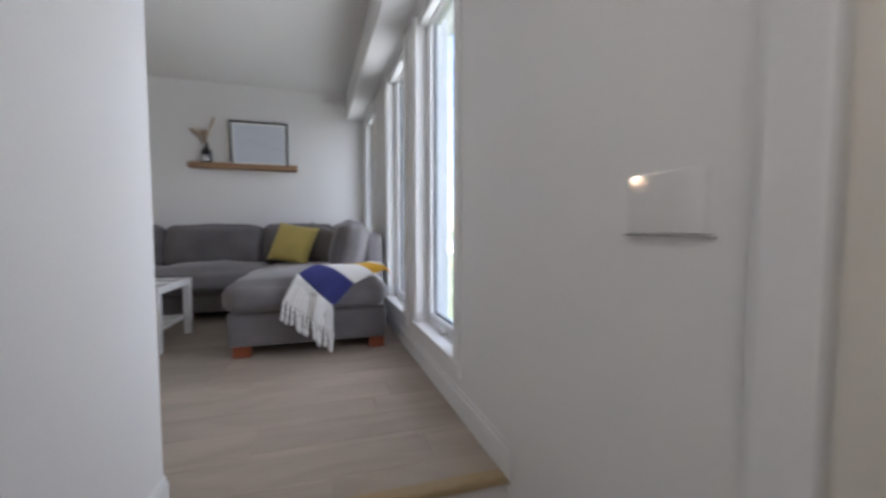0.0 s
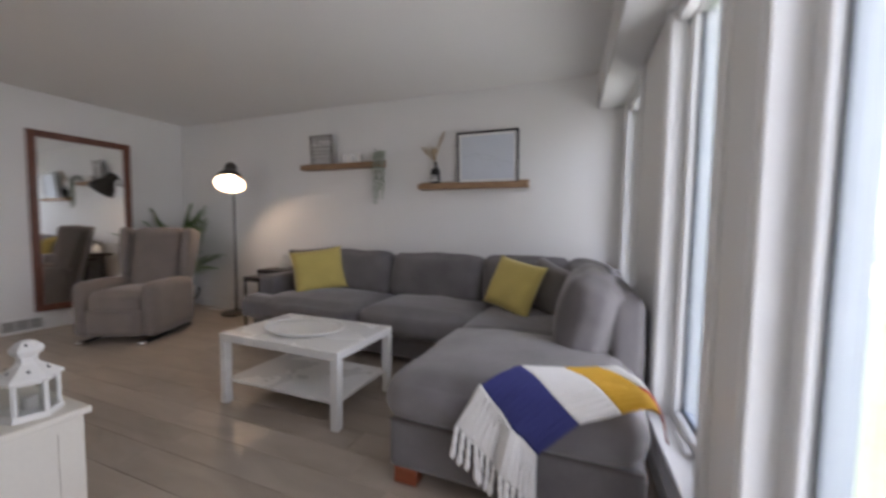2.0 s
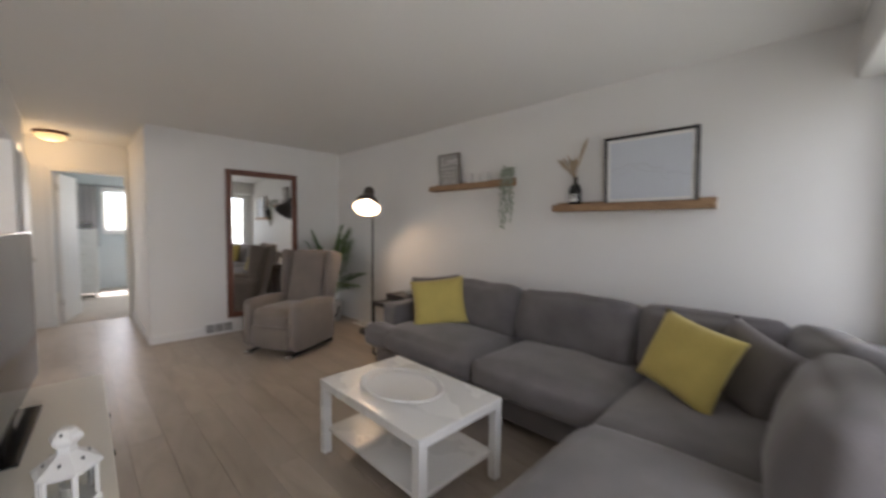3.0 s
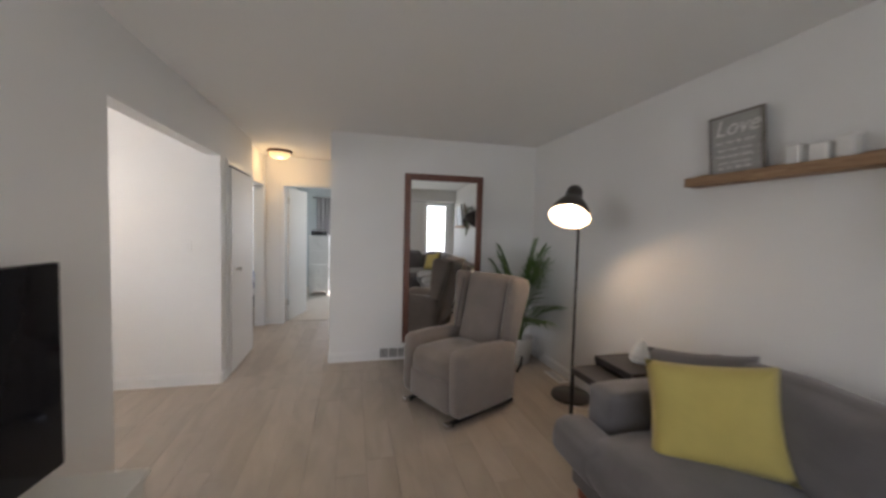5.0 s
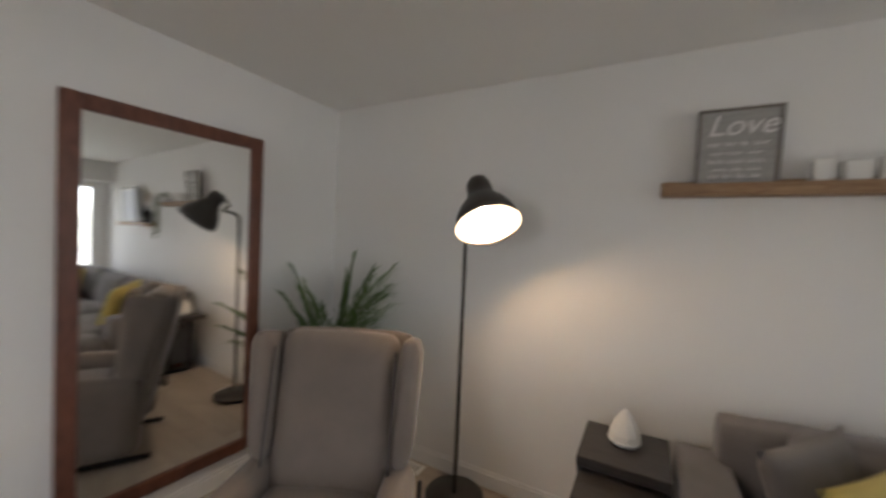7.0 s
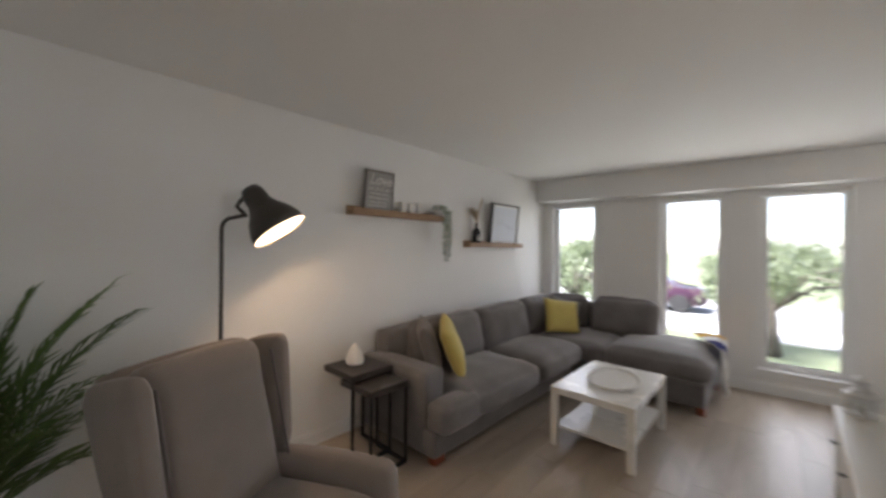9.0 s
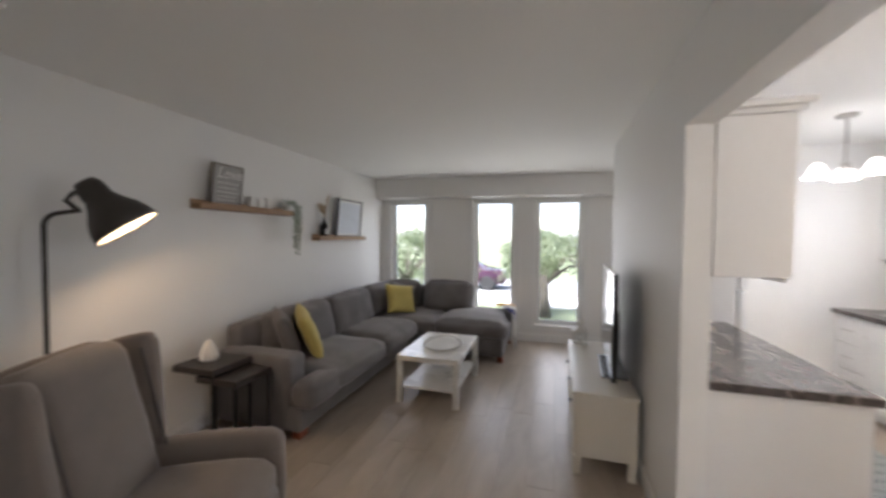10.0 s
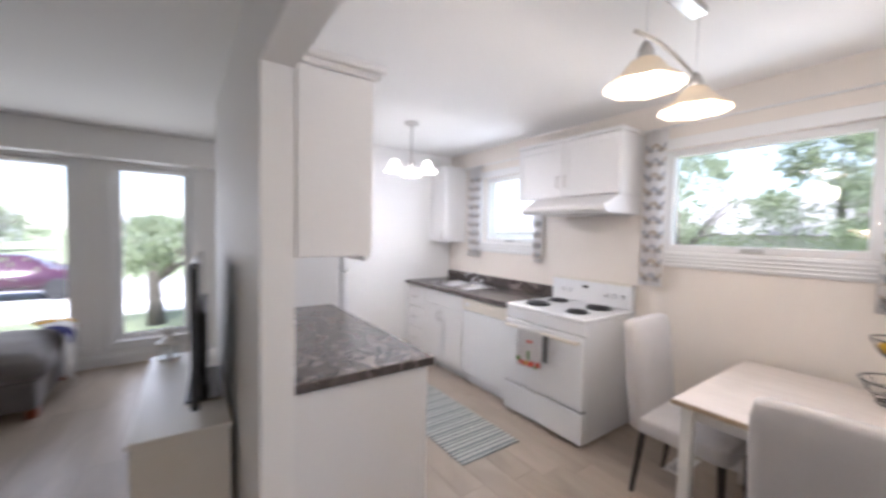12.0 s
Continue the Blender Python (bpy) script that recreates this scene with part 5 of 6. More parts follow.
part("slab", box(-2.797, -1.33, 0.678, SY0 - 0.002, CT - 0.04, CT, 0.004, seg=2), COUNTER, tp)
part("edge_band", box(-2.80, -2.797, 0.676, SY0 - 0.002, CT - 0.04, CT - 0.003, 0.001), COUNTER, tp, "pale-veined edge band")
part("edge_band", box(-2.797, -1.33, 0.675, 0.678, CT - 0.04, CT - 0.003, 0.001), COUNTER, tp, "pale-veined edge band")
uc = thing("wall_cabinet", "cream-lit white wall cabinet with a crown moulding, over the side counter", "cabinet", pose(0, 0, 0))
part("body", box(-2.806, -1.34, 1.006, SY0 - 0.002, 1.387, 2.10, 0.003), CABINET, uc)
cr = box(-2.824, -1.34, 0.988, SY0 - 0.002, 2.10, 2.125, 0.004)
box(-2.848, -1.34, 0.964, SY0 - 0.002, 2.125, 2.155, 0.008, bm=cr, seg=2)
part("crown", cr, CABINET, uc, "stepped crown moulding")
part("light_rail", box(-2.804, -1.34, 1.02, 1.043, 1.37, 1.386, 0.002), CABINET, uc)

ol = thing("power_outlet", "white power outlet plate over the side counter", "power outlet", pose(-2.62, SY0, 1.10))
part("plate", box(-0.036, 0.036, -0.006, 0, 0, 0.115, 0.002), TRIM, ol)
for _z in (0.022, 0.068):
    part("socket", box(-0.016, 0.016, -0.008, -0.006, _z, _z + 0.026, 0.001), ENAMEL, ol)

fr = thing("refrigerator", "tall white refrigerator at the end of the side counter", "refrigerator", pose(0, 0, 0))
part("body", box(-1.30, -0.56, 0.60, SY0 - 0.02, 0.03, 1.68, 0.012, seg=2), ENAMEL, fr)
part("door", box(-1.30, -0.56, 0.53, 0.592, 0.06, 1.15, 0.015, seg=2), ENAMEL, fr)
part("freezer_door", box(-1.30, -0.56, 0.53, 0.592, 1.16, 1.68, 0.015, seg=2), ENAMEL, fr)
part("handle", tube([(-0.62, 0.53, 0.8), (-0.62, 0.49, 0.82), (-0.62, 0.49, 1.08), (-0.62, 0.53, 1.1)], 0.01, 8), ENAMEL, fr, "", True)
part("foot", box(-1.25, -0.61, 0.66, 1.2, 0.0, 0.03), RUBBER, fr)

# run along the outer wall
FY = -0.62   # cabinet fronts
sc = thing("base_cabinet", "white sink base cabinet with two doors and a drawer", "cabinet", pose(0, 0, 0))
part("body", box(-1.36, KE - 0.002, KY + 0.002, FY - 0.022, 0.10, CT - 0.042), CABINET, sc)
part("plinth", box(-1.36, KE - 0.002, KY + 0.01, FY - 0.08, 0.0, 0.10), CABINET, sc)
for _k, (_a, _b) in enumerate(((-1.355, -1.00), (-0.995, -0.64), (-0.635, -0.275))):
    if _k < 2:
        d = raised_door("door", _a, _b, 0.115, 0.70, FY - 0.02, sc)
        handle(d, _b - 0.03 if _k == 0 else _a + 0.03, FY, 0.60)
        part("false_front", box(_a, _b, FY - 0.02, FY - 0.002, 0.715, CT - 0.05, 0.003), CABINET, sc)
    else:
        for _z0, _z1 in ((0.115, 0.36), (0.37, 0.60), (0.61, CT - 0.05)):
            d = part("drawer", box(_a, _b, FY - 0.02, FY - 0.002, _z0, _z1, 0.003), CABINET, sc)
            handle(d, (_a + _b) / 2, FY - 0.002, (_z0 + _z1) / 2, False)
dw = thing("dishwasher", "white built-in dishwasher beside the stove", "dishwasher", pose(0, 0, 0))
part("body", box(-1.985, -1.375, KY + 0.02, FY - 0.03, 0.10, CT - 0.045), ENAMEL, dw)
part("door", box(-1.985, -1.375, FY - 0.028, FY + 0.002, 0.12, 0.735, 0.006, seg=2), ENAMEL, dw)
part("control_panel", box(-1.985, -1.375, FY - 0.028, FY + 0.008, 0.742, CT - 0.048, 0.006, seg=2), CREAM, dw, "cream control panel")
part("grip", box(-1.80, -1.56, FY + 0.006, FY + 0.022, 0.80, 0.825, 0.006), CREAM, dw)
part("dial", moved(lathe([(0.0, 0), (0.022, 0), (0.02, 0.018), (0.0, 0.02)], 18), pose(-1.46, FY + 0.008, 0.80, -90)), ENAMEL, dw)
part("plinth", box(-1.98, -1.38, KY + 0.05, FY - 0.08, 0.0, 0.10), ENAMEL, dw)
ct = thing("countertop", "dark brown marbled countertop with backsplash, holding the sink", "countertop", pose(0, 0, 0))
SX0, SX1, SYA, SYB = -1.30, -0.62, -1.13, -0.72
for _bx in ((-2.005, SX0, KY + 0.002, FY + 0.025), (SX1, KE - 0.002, KY + 0.002, FY + 0.025), (SX0, SX1, KY + 0.002, SYA), (SX0, SX1, SYB, FY + 0.025)):
    part("slab", box(*_bx, CT - 0.04, CT, 0.0), COUNTER, ct)
part("backsplash", box(-2.0, KE - 0.002, KY + 0.002, KY + 0.022, CT, CT + 0.10, 0.004), COUNTER, ct)
sk = thing("sink", "double stainless steel kitchen sink with a chrome tap", "sink", pose(0, 0, 0))
rim = box(SX0 - 0.012, SX1 + 0.012, SYA - 0.012, SYA + 0.02, CT, CT + 0.006, 0.002)
box(SX0 - 0.012, SX1 + 0.012, SYB - 0.02, SYB + 0.012, CT, CT + 0.006, 0.002, bm=rim)
box(SX0 - 0.012, SX0 + 0.02, SYA + 0.02, SYB - 0.02, CT, CT + 0.006, 0.002, bm=rim)
box(SX1 - 0.02, SX1 + 0.012, SYA + 0.02, SYB - 0.02, CT, CT + 0.006, 0.002, bm=rim)
box(-0.98, -0.94, SYA + 0.02, SYB - 0.02, CT - 0.01, CT + 0.005, 0.002, bm=rim)
part("rim", rim, STEEL, sk)
for _a, _b in ((SX0 + 0.02, -0.98), (-0.94, SX1 - 0.02)):
    bs = bmesh.new()
    bmesh.ops.create_cube(bs, size=1.0)
    for v in bs.verts:
        t = 0.85 if v.co.z < 0 else 1.0
        v.co = Vector(((_a + _b) / 2 + v.co.x * (_b - _a) * t, (SYA + SYB) / 2 + v.co.y * (SYB - SYA - 0.04) * t, CT - 0.085 + v.co.z * 0.17))
    bmesh.ops.delete(bs, geom=[f for f in bs.faces if f.normal.z > 0.9], context="FACES")
    part("basin", bs, STEEL, sk, "", True)
part("tap_base", box(-1.07, -0.85, SYA - 0.055, SYA - 0.012, CT, CT + 0.02, 0.008, seg=2), CHROME, sk)
part("spout", tube([(-0.96, SYA - 0.03, CT + 0.02), (-0.96, SYA - 0.03, CT + 0.10), (-0.96, SYA, CT + 0.13), (-0.96, SYA + 0.14, CT + 0.12), (-0.96, SYA + 0.16, CT + 0.09)], 0.010, 10), CHROME, sk, "chrome spout", True)
for _x in (-1.04, -0.88):
    part("tap_handle", moved(lathe([(0.0, 0.0), (0.016, 0.0), (0.02, 0.03), (0.012, 0.045), (0.0, 0.046)], 14), pose(_x, SYA - 0.033, CT + 0.02)), CHROME, sk, "", True)


def stove():
    s = thing("stove", "white electric coil stove with a towel on its oven handle", "stove", pose(-2.385, -0.915, 0))
    hx, hb, hf = 0.375, -0.32, 0.335
    part("body", box(-hx, hx, hb, hf - 0.045, 0.03, 0.885, 0.004), ENAMEL, s)
    part("cooktop", box(-hx - 0.003, hx + 0.003, hb, hf, 0.886, 0.915, 0.01, seg=2), ENAMEL, s)
    part("front_panel", box(-hx, hx, hf - 0.044, hf - 0.006, 0.80, 0.885, 0.004), ENAMEL, s)
    d = part("oven_door", box(-hx, hx, hf - 0.043, hf, 0.27, 0.79, 0.008, seg=2), ENAMEL, s)
    part("oven_window", box(-0.22, 0.22, hf - 0.001, hf + 0.002, 0.42, 0.64, 0.001), ENAMEL, d)
    h = tube([(-0.33, hf, 0.745), (-0.33, hf + 0.04, 0.75), (0.33, hf + 0.04, 0.75), (0.33, hf, 0.745)], 0.013, 10)
    part("oven_handle", h, CREAM, d, "cream bar handle", True)
    # dark strip that paints the shade between oven door and drawer
    part("gap", box(-hx + 0.003, hx - 0.003, hf - 0.05, hf - 0.03, 0.255, 0.272), VENTDARK, s)
    part("drawer", box(-hx, hx, hf - 0.043, hf + 0.003, 0.035, 0.255, 0.008, seg=2), ENAMEL, s)
    part("foot", box(-hx + 0.04, hx - 0.04, hb + 0.05, hf - 0.08, 0.0, 0.03), RUBBER, s)
    part("backguard", box(-hx, hx, hb, hb + 0.06, 0.915, 1.115, 0.012, seg=2), ENAMEL, s)
    part("backguard_trim", box(-hx, hx, hb + 0.052, hb + 0.066, 1.10, 1.122, 0.004), CREAM, s)
    part("clock", box(0.0, 0.05, hb + 0.06, hb + 0.064, 1.045, 1.065, 0.001), BLACKGLOSS, s, "small dark clock display")
    for k in (-0.30, -0.23, -0.16, 0.18, 0.25):
        part("knob", moved(lathe([(0.0, 0.0), (0.02, 0.0), (0.017, 0.02), (0.0, 0.022)], 14), pose(k, hb + 0.06, 1.01, -90)), ENAMEL, s, "", True)
    for x, y, r in ((-0.19, 0.16, 0.078), (0.19, 0.16, 0.098), (-0.19, -0.12, 0.098), (0.19, -0.12, 0.078)):
        b = part("burner_pan", moved(lathe([(r + 0.014, 0.0), (r + 0.016, 0.004), (r + 0.004, 0.003), (r * 0.5, 0.001), (0.0, 0.001)], 28), pose(x, y, 0.915)), CHROME, s, "chrome drip pan", True)
        pts = [((r * (0.2 + 0.8 * q / 60)) * math.cos(q * 0.42), (r * (0.2 + 0.8 * q / 60)) * math.sin(q * 0.42), 0.0) for q in range(61)]
        part("coil", moved(tube(pts, 0.0062, 6), pose(x, y, 0.926)), BLACKMET, b, "black heating coil", True)
    # towel over the handle
    t = thing("dish_towel", "white dish towel with a red fruit border, on the oven handle", "towel", pose(-2.42, -0.915, 0))
    b = bmesh.new()
    n, m = 18, 10
    g = []
    for i in range(n + 1):
        row = []
        for j in range(m + 1):
            v, u = i / n, j / m
            y = hf + 0.057 + 0.004 * math.sin(u * 12) * v
            z = 0.758 - 0.29 * v + 0.008 * math.sin(u * 5) * v
            row.append(b.verts.new((-0.02 + 0.24 * u, y, z)))
        g.append(row)
    for i in range(n):
        for j in range(m):
            b.faces.new((g[i][j], g[i + 1][j], g[i + 1][j + 1], g[i][j + 1]))
    bmesh.ops.solidify(b, geom=list(b.faces), thickness=0.004)
    part("cloth", b, LINEN, t, "", True)
    part("fold", box(-0.02, 0.22, hf + 0.025, hf + 0.058, 0.757, 0.768, 0.004), LINEN, t)
    r = random.Random(2)
    for k in range(8):
        mt = REDPRINT if k % 3 != 1 else (YELLOW if k == 4 else GREENPRINT)
        q = lathe([(0.0, -0.002), (r.uniform(0.014, 0.024), 0.0), (0.0, 0.002)], 10)
        part("printed_fruit", moved(q, pose(0.0 + 0.028 * k, hf + 0.0635, 0.497 + r.uniform(-0.012, 0.018), 90)), mt, t)
    part("printed_leaf", box(0.085, 0.105, hf + 0.062, hf + 0.0655, 0.53, 0.60, 0.001), GREENPRINT, t)
    part("printed_leaf", box(0.06, 0.12, hf + 0.061, hf + 0.0645, 0.66, 0.68, 0.001), REDPRINT, t)
    u = thing("oven_mitt", "dark grey pot holder hanging beside the towel", "pot holder", pose(-2.42, -0.915, 0))
    part("cloth", box(-0.09, -0.035, hf + 0.054, hf + 0.066, 0.55, 0.75, 0.005), VENTDARK, u)


stove()


def hood():
    h = thing("range_hood", "white range hood under a wall cabinet, over the stove", "range hood", pose(0, 0, 0))
    b = bmesh.new()
    x0, x1 = -2.765, -1.995
    sec = [(KY + 0.002, 1.80), (-0.94, 1.80), (-0.745, 1.712), (-0.74, 1.685), (-0.775, 1.66), (KY + 0.002, 1.66)]
    l = [b.verts.new((x0, y, z)) for y, z in sec]
    r = [b.verts.new((x1, y, z)) for y, z in sec]
    b.faces.new(l)
    b.faces.new(r[::-1])
    for i in range(len(sec)):
        j = (i + 1) % len(sec)
        b.faces.new((l[i], l[j], r[j], r[i]))
    bmesh.ops.bevel(b, geom=list(b.edges), offset=0.006, segments=2, affect="EDGES")
    part("canopy", b, CABINET, h)
    part("filter", box(x0 + 0.12, x1 - 0.12, KY + 0.1, -0.86, 1.652, 1.659), NICKEL, h, "grey mesh filter")
    c = thing("wall_cabinet", "white wall cabinet with small handles, above the range hood", "cabinet", pose(0, 0, 0))
    part("body", box(-2.765, -1.78, KY + 0.002, -0.945, 1.802, 2.26, 0.002), CABINET, c)
    for a, e, hx in ((-2.76, -2.275, -2.31), (-2.27, -1.785, -2.235)):
        d = raised_door("door", a, e, 1.81, 2.25, -0.945, c)
        handle(d, hx, -0.925, 1.93)
    part("crown", box(-2.78, -1.77, KY + 0.002, -0.92, 2.26, 2.29, 0.008, seg=2), CABINET, c)


hood()
fc = thing("wall_cabinet", "white wall cabinet in the kitchen corner by the sink window", "cabinet", pose(0, 0, 0))
part("body", box(-0.60, KE - 0.002, KY + 0.002, -0.955, 1.375, 2.26, 0.002), CABINET, fc)
_d = raised_door("door", -0.597, KE - 0.006, 1.38, 2.25, -0.955, fc)
handle(_d, -0.56, -0.935, 1.46)
part("crown", box(-0.615, KE - 0.002, KY + 0.002, -0.93, 2.26, 2.29, 0.008, seg=2), CABINET, fc)


def curtain(label, x0, x1, z0, z1, y, seed):
    """A gathered panel with rows of a leaf-like motif."""
    c = thing("curtain", label, "curtain", pose(0, 0, 0), "patterned kitchen curtains")

    def at(u, z):
        return y + 0.008 * math.sin(u * 2 * math.pi * 2 + seed) + 0.006 * math.sin(z * 7 + seed)
    b = bmesh.new()
    n, m = 36, 16
    g = [[b.verts.new((x0 + (x1 - x0) * i / n, at(i / n, z0 + (z1 - z0) * j / m), z0 + (z1 - z0) * j / m)) for j in range(m + 1)] for i in range(n + 1)]
    for i in range(n):
        for j in range(m):
            b.faces.new((g[i][j], g[i + 1][j], g[i + 1][j + 1], g[i][j + 1]))
    bmesh.ops.solidify(b, geom=list(b.faces), thickness=0.002)
    part("cloth", b, CURTAIN, c, "", True)
    def blade(name, u0, zb, du, dz, wide, material):
        """A pointed leaf printed on the cloth, from (u0, zb) along (du, dz)."""
        b = bmesh.new()
        ln = math.hypot(du * (x1 - x0), dz)
        rows = []
        for k in range(7):
            f = k / 6
            h = wide * math.sin(math.pi * f) ** 0.8 + 0.0008
            pu, pz = u0 + du * f, zb + dz * f
            ou, oz = -dz / ln * h / (x1 - x0), du * (x1 - x0) / ln * h
            rows.append([b.verts.new((x0 + (x1 - x0) * u, at(u, z) + 0.004, z)) for u, z in ((pu - ou, pz - oz), (pu + ou, pz + oz))])
        for p, q in zip(rows, rows[1:]):
            b.faces.new((p[0], p[1], q[1], q[0]))
        part(name, b, material, c)

    for r in range(int((z1 - z0 - 0.04) / 0.105)):
        zc = z0 + 0.055 + r * 0.105
        for q in range(2):
            uc = 0.27 + 0.46 * q
            for k, sd in enumerate((-1, 1)):
                blade("grey_leaf", uc, zc - 0.03, 0.22 * sd, 0.075, 0.009, MOTIF if (r + q + k) % 2 else MOTIF2)
                blade("tan_leaf", uc, zc + 0.012, 0.20 * sd, -0.03, 0.007, MOTIF2 if (r + q + k) % 2 else MOTIF)
            blade("stem", uc, zc - 0.045, 0.0, 0.09, 0.003, MOTIF)


curtain("white curtain with a grey and tan motif, by the dining window", -2.97, -2.80, 1.13, 2.27, KY + 0.06, 0.3)
curtain("white curtain with a grey and tan motif, by the dining window", -4.18, -3.98, 1.13, 2.27, KY + 0.06, 1.1)
curtain("white curtain with a grey and tan motif, by the sink window", -0.95, -0.72, 1.22, 2.27, KY + 0.055, 2.0)
curtain("short white patterned curtain between sink window and hood", -1.85, -1.75, 1.22, 1.78, KY + 0.055, 2.6)
for _a, _b in ((-4.20, -2.78), (-1.76, -0.66)):
    rd = thing("curtain_rod", "thin white curtain rod above the window", "curtain rod", pose(0, 0, 0))
    part("rod", tube([(_a, KY + 0.06, 2.275), (_b, KY + 0.06, 2.275)], 0.007, 8), TRIM, rd, "", True)
    for _x in (_a + 0.03, _b - 0.03):
        part("bracket", box(_x - 0.006, _x + 0.006, KY, KY + 0.058, 2.262, 2.27), TRIM, rd)


def dining_chair(m):
    c = thing("dining_chair", "pale grey upholstered dining chair with dark legs", "chair", m, "dining chairs")
    part("seat", moved(cushion(0.44, 0.46, 0.11, (0.006, 0.006, 0.02), 0.03, 8, 0.003, 1), pose(0, 0, 0.37)), SEATFAB, c, "", True)
    part("backrest", moved(cushion(0.44, 0.085, 0.62, (0.004, 0.012, 0.01), 0.03, 10, 0.003, 2), pose(0, 0.215, 0.38, -7)), SEATFAB, c, "", True)
    for sx in (-1, 1):
        for sy, spl in ((-1, -0.01), (1, 0.05)):
            part("leg", tube([(sx * 0.19, sy * 0.19, 0.38), (sx * 0.195, sy * 0.19 + spl, 0.0)], [0.02, 0.013], 8), DARKWOOD, c, "dark wooden leg")
    return c


_c = dining_chair(pose(-3.40, -0.69, 0, 0, 0, -90))
copy_thing(_c, pose(-4.07, -0.12, 0, 0, 0, 2))
dt = thing("dining_table", "small pale wood-topped dining table against the kitchen wall", "table", pose(-3.90, -0.68, 0))
part("tabletop", box(-0.43, 0.43, -0.50, 0.47, 0.715, 0.745, 0.004), TABLETOP, dt)
part("edging", box(-0.433, 0.433, -0.503, 0.473, 0.719, 0.741, 0.002), PAMPAS, dt, "tan edge band")
part("apron", box(-0.37, 0.37, -0.44, 0.40, 0.645, 0.714), WHITELAC, dt)
for _sx in (-1, 1):
    for _y in (-0.45, 0.41):
        part("leg", box(_sx * 0.38 - 0.025, _sx * 0.38 + 0.025, _y - 0.025, _y + 0.025, 0, 0.7145, 0.004), WHITELAC, dt)

rug = thing("runner_rug", "blue-grey and white striped runner rug on the kitchen floor", "rug", pose(-1.66, -0.06, 0))
part("weave", box(-0.78, 0.78, -0.255, 0.255, 0.0, 0.008, 0.002), RUGB, rug)
for _k in range(40):          # stripes woven across the runner
    _x = -0.772 + 0.0388 * _k
    part("stripe", box(_x, _x + (0.019 if _k % 3 else 0.009), -0.254, 0.254, 0.007, 0.0105, 0.001), RUGW, rug)
floor_vent(-3.22, -1.02, 0.11, 0.30, "white floor register under the dining window")


def bell(parent, x, y, z, r, h, material, label):
    """A bell shade: domed top, flaring to a wavy lip."""
    prof = [(0.14, 0.0), (0.24, -0.03), (0.36, -0.12), (0.46, -0.28), (0.56, -0.48), (0.70, -0.68), (0.88, -0.86), (1.0, -1.0)]
    prof += [(0.985, -1.0), (0.86, -0.83), (0.68, -0.64), (0.53, -0.44), (0.43, -0.25), (0.32, -0.10), (0.14, -0.03)]
    b = lathe([(a * r, c * h) for a, c in prof], 40)
    for v in b.verts:
        f = max(0.0, math.hypot(v.co.x, v.co.y) / r - 0.55) / 0.45
        v.co.z += 0.03 * h * f * math.cos(8 * math.atan2(v.co.y, v.co.x))
    return part("shade", moved(b, pose(x, y, z)), material, parent, label, True)


def pendant():
    p = thing("pendant_lamp", "two-shade pendant lamp with an arched bar, over the dining table", "pendant lamp", pose(-3.52, 0.045, 0))
    part("canopy", box(-0.035, 0.035, -0.22, 0.22, CEILING - 0.035, CEILING, 0.008, seg=2), NICKEL, p, "brushed metal canopy")
    arc = [(0.0, 0.29 - 0.50 * k / 12, 2.215 + 0.045 * math.sin(math.pi * (0.25 + 0.75 * k / 12)) - 0.03) for k in range(13)]
    part("arm", tube(arc, 0.008, 8), NICKEL, p, "", True)
    for y in (0.215, -0.215):
        part("cord", tube([(0, y, CEILING - 0.035), (0, y, 2.19)], 0.0025, 6), TRIM, p)
        part("socket", moved(lathe([(0.0, 0.0), (0.012, 0.0), (0.026, -0.03), (0.03, -0.06), (0.0, -0.062)], 16), pose(0, y, 2.20)), NICKEL, p, "", True)
        bell(p, 0, y, 2.145, 0.138, 0.105, FROSTP, "glowing alabaster glass shade")
        part("bulb", moved(lathe([(0.0, 0.0), (0.018, -0.01), (0.034, -0.05), (0.038, -0.075), (0.03, -0.10), (0.0, -0.115)], 18), pose(0, y, 2.14)), BULB, p, "glowing bulb", True)
        lamp("pendant_light", (-3.52, y + 0.045, 1.90), 1.15, (1.0, 0.86, 0.69), 0.06)


pendant()


def chandelier():
    c = thing("chandelier", "small three-arm chandelier with white bell shades, lit", "chandelier", pose(-1.31, -0.04, 0))
    part("canopy", lathe([(0.0, CEILING), (0.065, CEILING), (0.06, CEILING - 0.02), (0.0, CEILING - 0.022)], 24), NICKEL, c, "", True)
    part("stem", tube([(0, 0, CEILING - 0.02), (0, 0, 2.10)], 0.008, 8), NICKEL, c)
    part("hub", lathe([(0.0, 2.13), (0.02, 2.12), (0.03, 2.09), (0.02, 2.05), (0.0, 2.03)], 16), NICKEL, c, "", True)
    for k in range(3):
        a = radians(330 + 120 * k)
        d = Vector((math.cos(a), math.sin(a), 0))
        part("arm", tube([Vector((0, 0, 2.07)), d * 0.08 + Vector((0, 0, 2.05)), d * 0.15 + Vector((0, 0, 2.11)), d * 0.165 + Vector((0, 0, 2.13))], 0.006, 8), NICKEL, c, "", True)
        bell(c, d.x * 0.165, d.y * 0.165, 2.125, 0.085, 0.11, FROSTW, "glowing white glass shade")
        part("bulb", moved(lathe([(0.0, 0.0), (0.014, -0.01), (0.022, -0.05), (0.0, -0.08)], 14), pose(d.x * 0.165, d.y * 0.165, 2.115)), BULB, c, "glowing bulb", True)
        lamp("chandelier_light", (-1.31 + d.x * 0.165, -0.04 + d.y * 0.165, 1.995), 1.0, (1.0, 0.95, 0.90), 0.05)


chandelier()

